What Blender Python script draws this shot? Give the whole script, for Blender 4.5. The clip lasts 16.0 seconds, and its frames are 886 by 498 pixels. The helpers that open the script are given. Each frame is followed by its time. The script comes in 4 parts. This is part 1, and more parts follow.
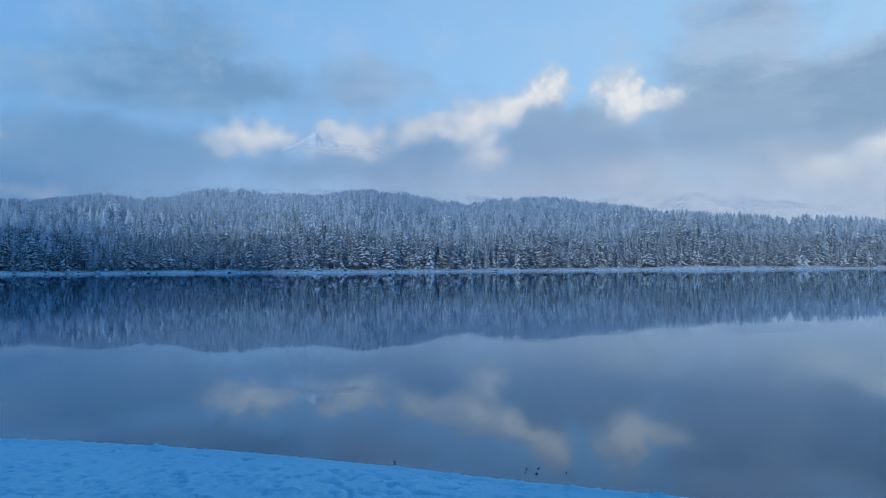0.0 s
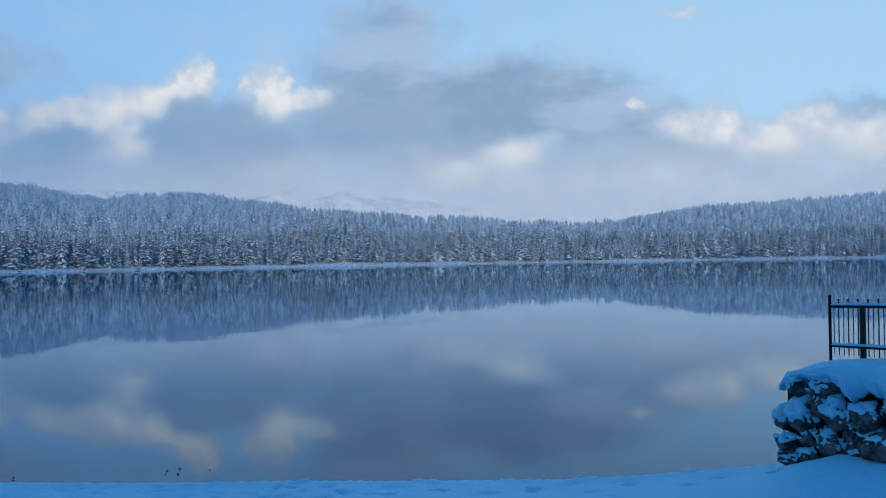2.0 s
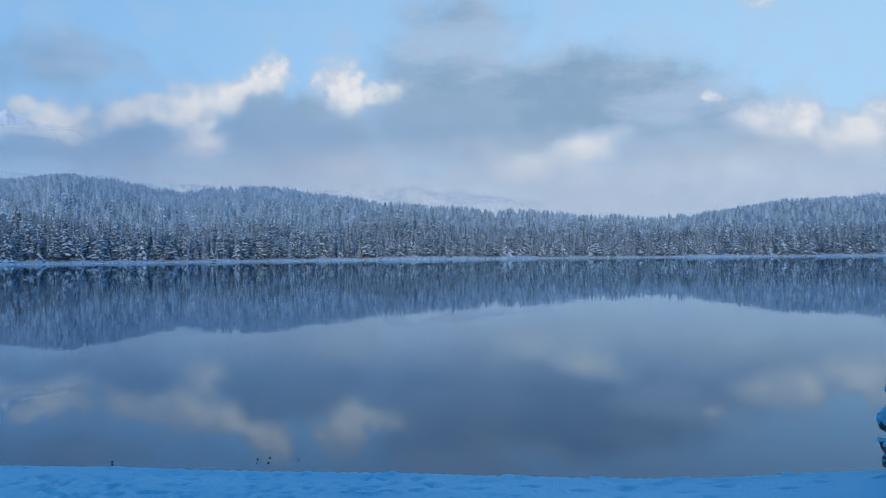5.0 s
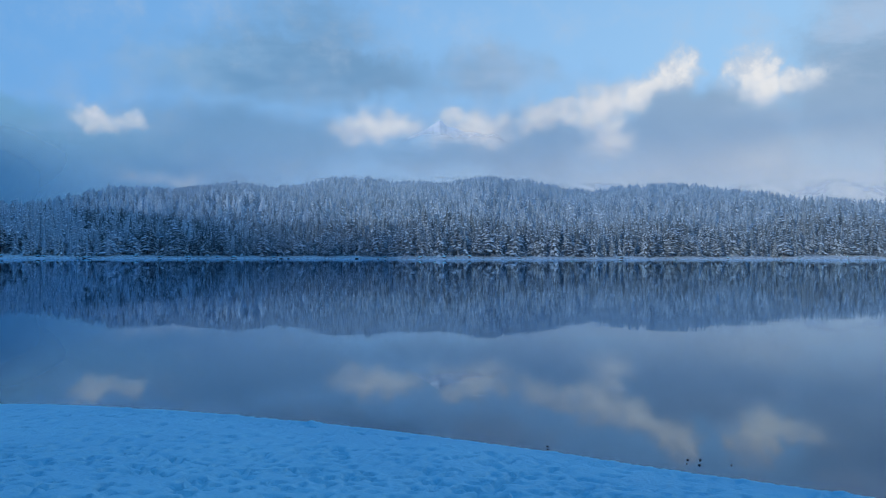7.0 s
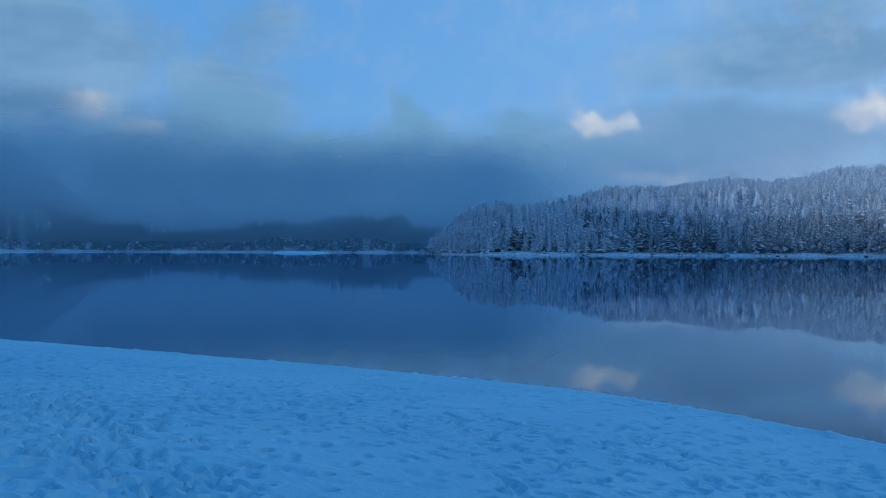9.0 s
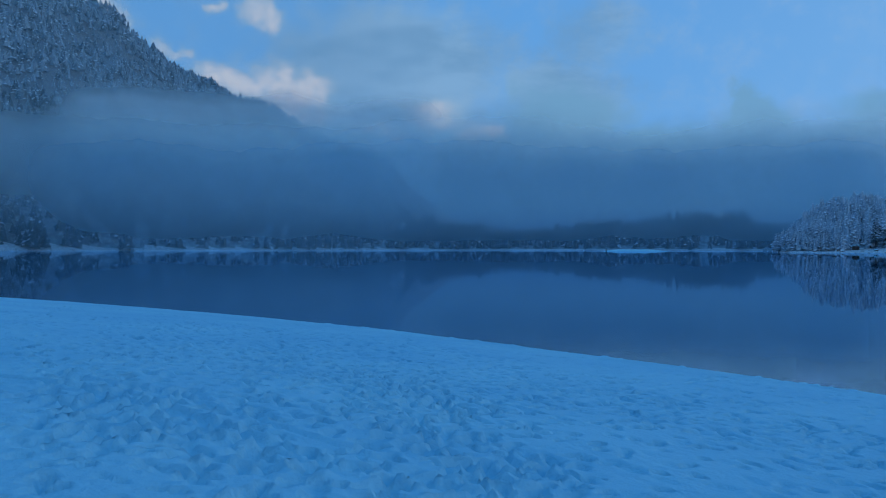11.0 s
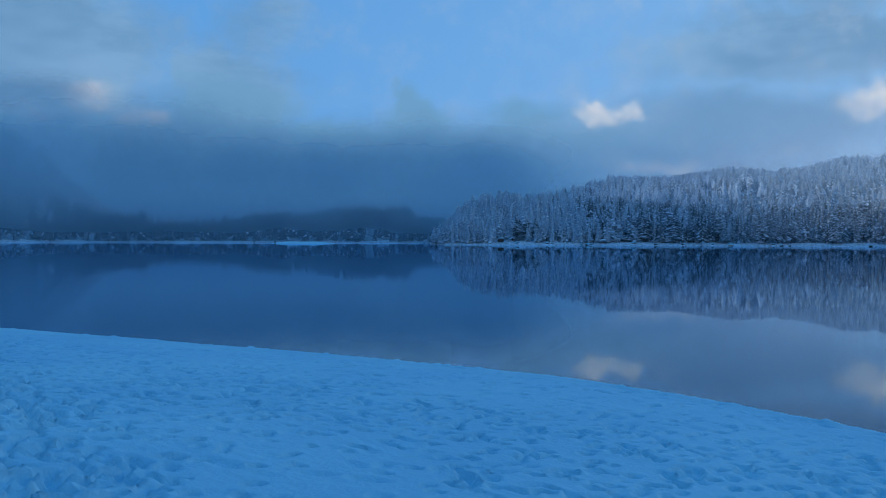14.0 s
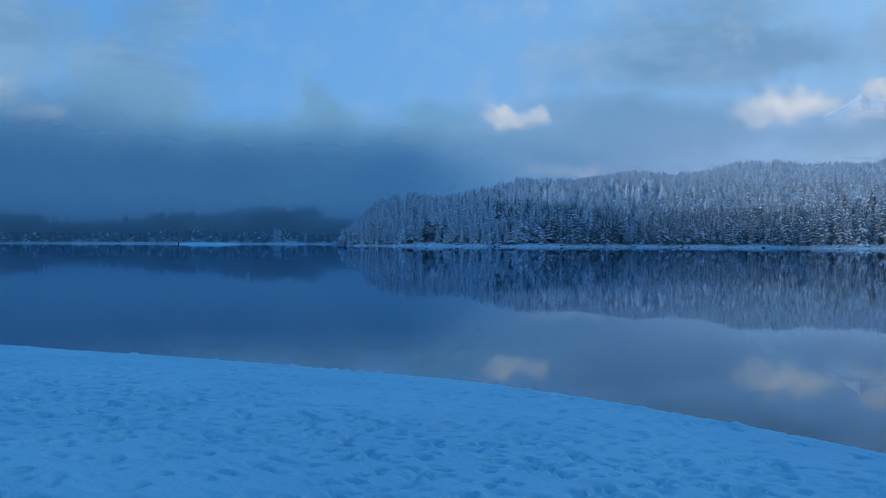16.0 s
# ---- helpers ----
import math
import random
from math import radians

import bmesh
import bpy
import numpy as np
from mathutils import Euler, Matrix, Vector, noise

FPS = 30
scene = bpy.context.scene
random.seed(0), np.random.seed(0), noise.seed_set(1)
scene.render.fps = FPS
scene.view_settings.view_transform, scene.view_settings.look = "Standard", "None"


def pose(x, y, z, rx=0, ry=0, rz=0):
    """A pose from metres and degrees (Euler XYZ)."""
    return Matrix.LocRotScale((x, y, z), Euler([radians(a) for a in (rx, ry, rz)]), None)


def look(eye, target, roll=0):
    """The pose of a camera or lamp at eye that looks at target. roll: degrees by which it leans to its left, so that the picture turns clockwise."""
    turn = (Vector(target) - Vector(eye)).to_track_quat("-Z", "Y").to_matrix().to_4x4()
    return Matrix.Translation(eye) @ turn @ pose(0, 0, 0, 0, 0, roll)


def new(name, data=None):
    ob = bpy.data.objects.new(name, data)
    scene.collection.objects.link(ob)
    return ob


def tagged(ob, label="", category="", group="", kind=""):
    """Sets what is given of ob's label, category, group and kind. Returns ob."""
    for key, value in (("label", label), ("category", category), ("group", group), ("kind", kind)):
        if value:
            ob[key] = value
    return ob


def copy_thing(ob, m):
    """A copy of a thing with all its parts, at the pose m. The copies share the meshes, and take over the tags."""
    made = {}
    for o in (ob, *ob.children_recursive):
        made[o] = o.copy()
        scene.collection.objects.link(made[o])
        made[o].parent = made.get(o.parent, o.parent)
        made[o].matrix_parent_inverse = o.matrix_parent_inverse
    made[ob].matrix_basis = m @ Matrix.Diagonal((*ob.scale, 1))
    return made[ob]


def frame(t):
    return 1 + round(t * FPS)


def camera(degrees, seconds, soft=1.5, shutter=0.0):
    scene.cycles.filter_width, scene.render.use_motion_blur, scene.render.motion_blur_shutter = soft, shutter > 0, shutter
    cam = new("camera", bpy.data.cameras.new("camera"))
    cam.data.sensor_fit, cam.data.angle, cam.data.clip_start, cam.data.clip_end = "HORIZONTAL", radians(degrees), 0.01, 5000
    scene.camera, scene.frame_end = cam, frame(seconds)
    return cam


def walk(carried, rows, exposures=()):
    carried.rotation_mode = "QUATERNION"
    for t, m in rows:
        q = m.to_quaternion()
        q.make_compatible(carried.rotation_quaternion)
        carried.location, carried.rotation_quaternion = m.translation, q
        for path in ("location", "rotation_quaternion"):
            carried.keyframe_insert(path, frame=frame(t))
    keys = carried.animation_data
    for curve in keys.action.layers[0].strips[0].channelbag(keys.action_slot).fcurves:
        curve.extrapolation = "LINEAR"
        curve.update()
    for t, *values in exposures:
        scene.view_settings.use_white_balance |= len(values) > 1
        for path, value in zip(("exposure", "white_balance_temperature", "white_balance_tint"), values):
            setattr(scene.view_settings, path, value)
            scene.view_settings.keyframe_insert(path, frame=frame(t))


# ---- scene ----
# ---- camera and walk ----
cam = camera(54.8, 16.0, soft=1.0)
EYE = 3.0


def row(t, x, y, z, yaw, pitch, roll):
    return t, pose(x, y, z, 90 + pitch, roll, yaw)


walk(cam, [
    row(0.0, 0.00, 0.00, 3.00, 0.00, 1.21, 0.31),
    row(0.5, 0.02, -0.01, 2.98, -9.75, 1.35, 0.88),
    row(1.0, 0.06, -0.02, 2.96, -16.47, 1.19, 1.05),
    row(1.5, 0.06, -0.03, 2.94, -20.62, 0.99, 0.94),
    row(2.0, 0.07, -0.03, 2.92, -23.17, 0.80, 0.85),
    row(2.5, 0.06, -0.02, 2.91, -24.98, 0.69, 0.73),
    row(3.0, 0.05, 0.01, 2.91, -25.78, 0.58, 0.70),
    row(3.4, 0.02, 0.04, 2.91, -25.90, 0.54, 0.66),
    row(4.2, -0.06, 0.08, 2.92, -24.00, 0.50, 0.55),
    row(4.8, -0.13, 0.11, 2.92, -20.20, 0.47, 0.46),
    row(5.5, -0.22, 0.15, 2.92, -13.33, 0.45, 0.36),
    row(6.0, -0.30, 0.17, 2.92, -6.43, 0.42, 0.17),
    row(6.5, -0.39, 0.19, 2.92, 0.94, 0.40, -0.03),
    row(7.0, -0.48, 0.21, 2.91, 8.23, 0.37, -0.12),
    row(7.5, -0.56, 0.22, 2.90, 16.11, 0.34, -0.14),
    row(8.0, -0.63, 0.25, 2.88, 24.20, 0.18, -0.11),
    row(8.5, -0.69, 0.28, 2.87, 32.86, 0.10, -0.12),
    row(9.0, -0.75, 0.30, 2.86, 40.32, 0.10, -0.18),
    row(9.5, -0.81, 0.31, 2.85, 46.71, 0.03, -0.21),
    row(10.0, -0.85, 0.33, 2.83, 52.60, -0.02, -0.25),
    row(10.7, -0.87, 0.39, 2.80, 59.70, -0.05, -0.12),
    row(11.2, -0.86, 0.45, 2.78, 64.20, -0.06, 0.05),
    row(11.6, -0.85, 0.51, 2.76, 66.50, -0.07, 0.18),
    row(12.0, -0.83, 0.57, 2.75, 66.30, -0.08, 0.28),
    row(12.5, -0.81, 0.64, 2.73, 62.19, -0.11, 0.25),
    row(13.0, -0.79, 0.75, 2.71, 54.00, -0.30, -0.05),
    row(13.5, -0.83, 0.92, 2.70, 46.32, -0.56, -0.20),
    row(14.0, -0.91, 1.15, 2.68, 40.56, -0.54, -0.14),
    row(14.5, -1.01, 1.37, 2.66, 37.75, -0.41, -0.17),
    row(15.0, -1.12, 1.58, 2.64, 35.78, -0.44, -0.25),
    row(15.5, -1.23, 1.78, 2.62, 34.55, -0.42, -0.25),
    row(16.0, -1.32, 1.96, 2.61, 34.51, -0.44, -0.19),
])

# ---- node helpers ----
class Tree:
    """A short way to write node trees."""

    def __init__(self, tree):
        self.t = tree
        tree.nodes.clear()

    def node(self, kind, **props):
        n = self.t.nodes.new(kind)
        for k, v in props.items():
            setattr(n, k, v)
        return n

    def put(self, sock, v):
        if isinstance(v, bpy.types.NodeSocket):
            self.t.links.new(v, sock)
        else:
            sock.default_value = v

    def math(self, op, a, b=0.0, c=None, clamp=False):
        n = self.node("ShaderNodeMath", operation=op, use_clamp=clamp)
        self.put(n.inputs[0], a)
        self.put(n.inputs[1], b)
        if c is not None:
            self.put(n.inputs[2], c)
        return n.outputs[0]

    def ramp(self, v, a, b, lo=0.0, hi=1.0, smooth=True):
        n = self.node("ShaderNodeMapRange", interpolation_type="SMOOTHSTEP" if smooth else "LINEAR")
        for k, x in zip(("Value", "From Min", "From Max", "To Min", "To Max"), (v, a, b, lo, hi)):
            self.put(n.inputs[k], x)
        return n.outputs[0]

    def mix(self, f, a, b, kind="MIX"):
        n = self.node("ShaderNodeMix", data_type="RGBA", blend_type=kind)
        for s, x in ((n.inputs[0], f), (n.inputs[6], a), (n.inputs[7], b)):
            self.put(s, (*x, 1.0) if isinstance(x, tuple) and len(x) == 3 else x)
        return n.outputs[2]

    def noise(self, vec, scale, detail=4.0, rough=0.55, distort=0.0):
        n = self.node("ShaderNodeTexNoise")
        if vec is not None:
            self.put(n.inputs["Vector"], vec)
        for k, x in (("Scale", scale), ("Detail", detail), ("Roughness", rough), ("Distortion", distort)):
            n.inputs[k].default_value = x
        return n.outputs["Fac"]

    def mapping(self, vec, loc=(0, 0, 0), rot=(0, 0, 0), scale=(1, 1, 1), kind="POINT"):
        n = self.node("ShaderNodeMapping", vector_type=kind)
        self.put(n.inputs["Vector"], vec)
        n.inputs["Location"].default_value, n.inputs["Rotation"].default_value, n.inputs["Scale"].default_value = loc, rot, scale
        return n.outputs[0]


# ---- sky ----
world = bpy.data.worlds.new("winter_sky")
scene.world = world
world.use_nodes = True
W = Tree(world.node_tree)
sky = W.node("ShaderNodeTexSky", sky_type="NISHITA", sun_disc=False, sun_elevation=radians(14), sun_rotation=radians(205), altitude=900, air_density=1.0, dust_density=0.6, ozone_density=2.0)
way = W.node("ShaderNodeTexCoord").outputs["Generated"]
xyz = W.node("ShaderNodeSeparateXYZ")
W.put(xyz.inputs[0], way)
north = W.math("MULTIPLY", W.math("ARCTAN2", W.math("MULTIPLY", xyz.outputs[0], -1.0), xyz.outputs[1]), 57.2958)
high = W.math("MULTIPLY", W.math("ARCSINE", xyz.outputs[2]), 57.2958)
# billows push the cloud outlines about, at two sizes
def drift_of(scale, detail, rough, reach):
    n = W.node("ShaderNodeTexNoise")
    W.put(n.inputs["Vector"], way)
    for k, x in (("Scale", scale), ("Detail", detail), ("Roughness", rough)):
        n.inputs[k].default_value = x
    m = W.node("ShaderNodeVectorMath", operation="MULTIPLY_ADD")
    W.put(m.inputs[0], n.outputs["Color"])
    m.inputs[1].default_value, m.inputs[2].default_value = (*reach, 0.0), (-0.5 * reach[0], -0.5 * reach[1], 0.0)
    return m.outputs[0]


def added(a, b):
    n = W.node("ShaderNodeVectorMath", operation="ADD")
    W.put(n.inputs[0], a)
    W.put(n.inputs[1], b)
    return n.outputs[0]


spot0 = W.node("ShaderNodeCombineXYZ")
W.put(spot0.inputs[0], north)
W.put(spot0.inputs[1], high)
spot = added(spot0.outputs[0], added(drift_of(13.0, 3.0, 0.5, (4.5, 2.6)), drift_of(38.0, 6.0, 0.62, (2.6, 2.0))))
billow = W.noise(way, 22.0, 6.0, 0.6)
crumb = W.noise(way, 60.0, 6.0, 0.62)
haze_noise = W.noise(way, 3.2, 5.0, 0.55)
streak = W.noise(W.mapping(way, scale=(1.0, 1.0, 3.2)), 6.0, 6.0, 0.58)


def puff(u, v, su, sv, turn=0.0, weight=1.0, soft=0.1):
    """One round cloud mass at azimuth u and height v, in degrees."""
    inside = W.mapping(spot, (u, v, 0), (0, 0, radians(turn)), (su, sv, 1), "TEXTURE")
    n = W.node("ShaderNodeVectorMath", operation="LENGTH")
    W.put(n.inputs[0], inside)
    return W.ramp(n.outputs["Value"], 1.35, soft, 0.0, weight)


def pile(*puffs):
    total = puffs[0]
    for p in puffs[1:]:
        total = W.math("MAXIMUM", total, p)
    return total


def veil(below, colour, cover):
    return W.mix(cover, below, colour)


def frayed(mass, grain, reach, low, full, most=1.0):
    """A cloud's cover: its mass with noise on it, cut to an edge."""
    return W.ramp(W.math("MULTIPLY_ADD", W.math("SUBTRACT", grain, 0.5), reach, mass), low, full, 0.0, most)


# clear air: paler towards the horizon and the right, a deep blue overhead
side = W.ramp(north, -45.0, 60.0)
low_air = W.mix(side, (0.40, 0.66, 0.94), (0.115, 0.37, 0.80))
clear = W.mix(W.ramp(high, 12.0, 44.0), low_air, (0.018, 0.235, 0.66))
gain = W.node("ShaderNodeVectorMath", operation="SCALE")
W.put(gain.inputs[0], sky.outputs[0])
gain.inputs["Scale"].default_value = 0.11
air = W.mix(0.86, gain.outputs[0], clear)
# grey stratus behind
leftward = W.ramp(north, -14.0, 24.0)
grey_dark = W.mix(leftward, (0.235, 0.37, 0.55), (0.145, 0.315, 0.545))
grey_light = W.mix(leftward, (0.37, 0.50, 0.69), (0.20, 0.39, 0.64))
grey_tone = W.mix(W.ramp(streak, 0.40, 0.66), grey_dark, grey_light)
grey = pile(
    puff(17.8, 12, 11, 2.5), puff(22.8, 7.2, 12, 2.3), puff(16.7, 14.8, 6.4, 3.2, 0, 0.5), puff(5, 12.1, 5.1, 2.1, 0, 0.55), puff(2.4, 7.1, 5.1, 2.1, 0, 0.9), puff(-22.3, 9.4, 8.7, 4.6),
    puff(-18.6, 12.8, 6, 3.2, 0, 0.6), puff(-8.9, 7.5, 6.9, 3.2), puff(-27.6, 10, 11, 3.9), puff(-34.4, 8.1, 7.4, 3.4), puff(-20.4, 9.7, 6.4, 4.6), puff(-19.8, 14.7, 5.5, 3.2, 0, 0.55),
    puff(-41.3, 7, 6.4, 2.3, 0, 0.8), puff(-50.6, 8.8, 6, 1.1, 0, 0.45), puff(65.9, 11.6, 9.2, 5.1), puff(54.4, 9.7, 5.1, 3.2),
    puff(23, 7, 8.7, 3.7, 0, 0.9), 
    puff(52.2, 13.4, 4.1, 3.2, 0, 0.5), puff(19, 12.8, 10, 2.8, 0, 0.55),
)
air = veil(air, grey_tone, W.math("MULTIPLY", frayed(grey, billow, 0.6, 0.0, 0.68), W.ramp(haze_noise, 0.25, 0.6, 0.86, 0.98)))
# white cumulus, lit on its tops
cumulus = pile(
    puff(12.8, 8.4, 3.3, 1.3), puff(6.2, 8.2, 3.4, 1.7, 0, 0.75), puff(8, 9.4, 1.2, 0.74, 0, 0.7), puff(1.1, 8.9, 2.3, 1, -15), puff(-2, 9.7, 2.8, 1.8, -25),
    puff(-2.5, 7.9, 1.7, 1.8, 0, 0.9), puff(-4.7, 10.6, 2.8, 1.3, -30), puff(-6.8, 11.6, 1.8, 1.4), puff(-11.4, 11.6, 1.7, 1.8), puff(-12.2, 10.3, 2, 1.4, 0, 0.88), puff(-14.2, 10.6, 2.4, 1.2, 0, 0.75), puff(-15.8, 10.9, 1.7, 1.2, 0, 0.65),
)
right_cloud = pile(
    puff(-36.3, 9.9, 1, 0.51, 0, 0.8), puff(-40.2, 8.3, 3.2, 1.7, 0, 0.85), puff(-46.1, 7.4, 5.5, 1.9, 0, 0.9), puff(-51.2, 6.6, 5.1, 1.9, 0, 0.85), puff(-28.4, 7, 3.2, 1.2, -15, 0.8), puff(-24.2, 5.5, 6, 1.3, 0, 0.75),
    puff(-39.4, 16, 1.7, 0.6, 0, 0.5), 
)
left_cloud = pile(
    puff(73.5, 9.8, 3.7, 2.2, 15), puff(71.4, 8.8, 2.3, 1.2, 25, 0.7), puff(66.7, 7.2, 2.8, 1.2, 0, 0.6), puff(63.3, 8.7, 2.8, 1.4, 0, 0.5), puff(59.9, 7.4, 1.7, 1.2, 0, 0.72), puff(30.6, 8.2, 1.3, 1.1, 0, 0.82),
    puff(28.9, 8.3, 1.2, 0.8, 0, 0.7), puff(83.9, 14.8, 2.3, 1.1, 25), puff(74.5, 15.1, 2, 1.4, 20, 0.85), puff(77.3, 15.3, 0.64, 0.64, 0, 0.7), puff(72.8, 10.1, 3.7, 1.8, 20), puff(76.4, 10.7, 2.8, 1.2, 20, 0.9),
    puff(79.5, 12.4, 1.8, 0.64, 0, 0.5), puff(26.4, 4.9, 2.8, 0.74, 0, 0.5),
)
white = pile(cumulus, right_cloud, left_cloud)
halo = W.mix(W.ramp(north, 20.0, 60.0), (0.47, 0.58, 0.73), (0.25, 0.42, 0.62))
air = veil(air, halo, frayed(white, billow, 0.8, -0.08, 0.55, 0.78))
bright = W.mix(W.ramp(north, 22.0, 50.0), (0.80, 0.81, 0.83), (0.58, 0.61, 0.70))
shaded = W.mix(W.ramp(north, 22.0, 50.0), (0.54, 0.62, 0.74), (0.36, 0.48, 0.65))
tone = W.mix(W.ramp(W.math("MULTIPLY_ADD", crumb, 0.4, W.noise(way, 24.0, 6.0, 0.6)), 0.52, 0.80), shaded, bright)
air = veil(air, tone, frayed(white, W.math("MULTIPLY_ADD", crumb, 0.35, W.math("MULTIPLY", billow, 0.65)), 1.25, 0.20, 0.95, 0.95))
# grey billows that stand before the white
front = pile(
    puff(-6.9, 8.5, 3.9, 2.9), puff(-9.7, 6.8, 5.1, 2.3), puff(2, 7.5, 3.2, 1.6, 0, 0.85), puff(8.4, 6.5, 6.9, 1.2, 0, 0.8), puff(19.5, 7.6, 6.4, 1.8, 0, 0.8), puff(-16.5, 8.5, 4.1, 2.8, 0, 0.9),
    puff(-20.4, 8.2, 4.1, 3.7, 0, 0.9),
)
air = veil(air, W.mix(0.3, grey_dark, grey_light), frayed(front, billow, 0.6, 0.06, 0.80, 0.88))
# pale haze low down
pale = W.math("MULTIPLY", W.ramp(W.math("MULTIPLY_ADD", W.math("SUBTRACT", streak, 0.5), 4.0, high), 8.6, 3.6), W.ramp(north, 34.0, -10.0, 0.0, 0.93))
air = veil(air, W.mix(W.ramp(north, -16.0, 24.0), (0.72, 0.745, 0.765), (0.37, 0.49, 0.66)), pale)
# the blue bank over the far end of the lake, with lumps on its top
lumps = pile(
    puff(54.5, 8.3, 5.2, 3.4), puff(42.3, 8.9, 1.7, 1.6), puff(42.3, 7.8, 2.8, 1.6), puff(34.9, 8.1, 3.7, 1.6, 0, 0.8), 
    
)
flat_top = W.ramp(W.math("MULTIPLY_ADD", W.math("SUBTRACT", billow, 0.5), 2.4, high), 8.3, 6.9)
bank = W.math("MULTIPLY", W.math("MAXIMUM", flat_top, frayed(lumps, billow, 0.5, 0.10, 0.75, 0.9)), W.math("MULTIPLY", W.ramp(north, 19.0, 37.0), W.ramp(north, 118.0, 96.0)))
deep_fog = W.mix(W.ramp(high, 0.6, 4.4), (0.014, 0.072, 0.215), (0.060, 0.200, 0.415))
air = veil(air, W.mix(W.ramp(high, 3.4, 8.2), deep_fog, (0.150, 0.345, 0.565)), W.math("MULTIPLY", bank, 0.96))
shine = W.node("ShaderNodeBackground")
W.put(shine.inputs["Color"], air)
shine.inputs["Strength"].default_value = 1.0
W.put(W.node("ShaderNodeOutputWorld").inputs[0], shine.outputs[0])

# ---- sun, low behind the ridge added at the camera's back to block it ----
sun = new("sun", bpy.data.lights.new("sun", "SUN"))
sun.data.energy, sun.data.angle, sun.data.color = 1.65, radians(4), (1.0, 0.94, 0.86)
sun.matrix_world = look((-42.3, -90.6, 25.0), (0, 0, 0))


# ---- materials ----
def material(name):
    m = bpy.data.materials.new(name)
    m.use_nodes = True
    return m, Tree(m.node_tree)


def finish(m, T, colour, rough=0.6, bump=None, strength=0.3, dist=0.02, **more):
    b = T.node("ShaderNodeBsdfPrincipled")
    T.put(b.inputs["Base Color"], (*colour, 1.0) if isinstance(colour, tuple) else colour)
    T.put(b.inputs["Roughness"], rough)
    for k, v in more.items():
        T.put(b.inputs[k.replace("_", " ")], v)
    if bump is not None:
        n = T.node("ShaderNodeBump")
        n.inputs["Strength"].default_value, n.inputs["Distance"].default_value = strength, dist
        T.put(n.inputs["Height"], bump)
        T.put(b.inputs["Normal"], n.outputs[0])
    T.put(T.node("ShaderNodeOutputMaterial").inputs[0], b.outputs[0])
    return m


def spot_of(T):
    return T.node("ShaderNodeNewGeometry").outputs["Position"]


def make_snow(name, grain=1.0):
    m, T = material(name)
    p = spot_of(T)
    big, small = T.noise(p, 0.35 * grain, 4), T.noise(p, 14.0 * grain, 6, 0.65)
    # white snow, with the blue of open shade put into its colour
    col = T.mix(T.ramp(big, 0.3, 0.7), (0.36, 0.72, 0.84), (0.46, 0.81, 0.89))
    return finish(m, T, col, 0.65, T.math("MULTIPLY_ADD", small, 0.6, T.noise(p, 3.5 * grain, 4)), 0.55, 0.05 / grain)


SNOW = make_snow("blue_tinted_trodden_snow")
CAP = make_snow("blue_tinted_snow_cap", 2.0)


def make_needles(name, dark, rime, start=0.72):
    """Needled boughs with a little rime; whole trees differ in tone."""
    m, T = material(name)
    g = T.node("ShaderNodeNewGeometry")
    p = g.outputs["Position"]
    tree = T.noise(T.mapping(p, scale=(1.0, 1.0, 0.2)), 0.2, 2, 0.6)
    f = T.math("MULTIPLY_ADD", T.noise(p, 1.3, 4, 0.65), 0.7, T.math("MULTIPLY_ADD", tree, 0.5, T.math("MULTIPLY", g.outputs["Random Per Island"], 0.35)))
    base = T.mix(T.noise(p, 0.15, 2), dark, tuple(c * 1.8 for c in dark))
    return finish(m, T, T.mix(T.ramp(f, start, start + 0.53, 0.03, rime), base, (0.50, 0.61, 0.70)), 0.85)


def make_bough_snow(name, white, bare):
    """Snow lying on boughs, with needles showing through here and there."""
    m, T = material(name)
    g = T.node("ShaderNodeNewGeometry")
    p = g.outputs["Position"]
    f = T.math("MULTIPLY_ADD", T.noise(p, 1.6, 4, 0.65), 0.8, T.math("MULTIPLY_ADD", T.noise(p, 0.02, 3), 0.5, T.math("MULTIPLY", g.outputs["Random Per Island"], 0.5)))
    return finish(m, T, T.mix(T.ramp(f, bare, bare + 0.35), (0.05, 0.07, 0.07), white), 0.75)


NEEDLES = make_needles("snowy_needles", (0.034, 0.052, 0.060), 0.55, 0.55)
NEEDLES_FAR = make_needles("rimed_needles", (0.036, 0.056, 0.068), 0.66, 0.50)
NEEDLES_RIMED = make_needles("hoary_needles", (0.075, 0.105, 0.125), 0.90, 0.34)
# needles for the far shore, with its shade put into a darker colour
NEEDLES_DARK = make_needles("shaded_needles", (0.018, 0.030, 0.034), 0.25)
BOUGH_SNOW = make_bough_snow("bough_snow", (0.72, 0.81, 0.88), 0.12)
SHORE_SNOW = make_bough_snow("shore_bough_snow", (0.62, 0.73, 0.82), 0.52)
MOUNTAIN_SNOW = make_bough_snow("mountain_bough_snow", (0.78, 0.86, 0.92), 0.12)
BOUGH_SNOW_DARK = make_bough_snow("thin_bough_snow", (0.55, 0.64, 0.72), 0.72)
m, T = material("bark")
p = spot_of(T)
BARK = finish(m, T, T.mix(T.noise(p, 5.0, 5), (0.05, 0.038, 0.03), (0.14, 0.11, 0.09)), 0.9, T.noise(p, 20, 4), 0.6, 0.03)

m, T = material("dark_wet_boulder")
p = spot_of(T)
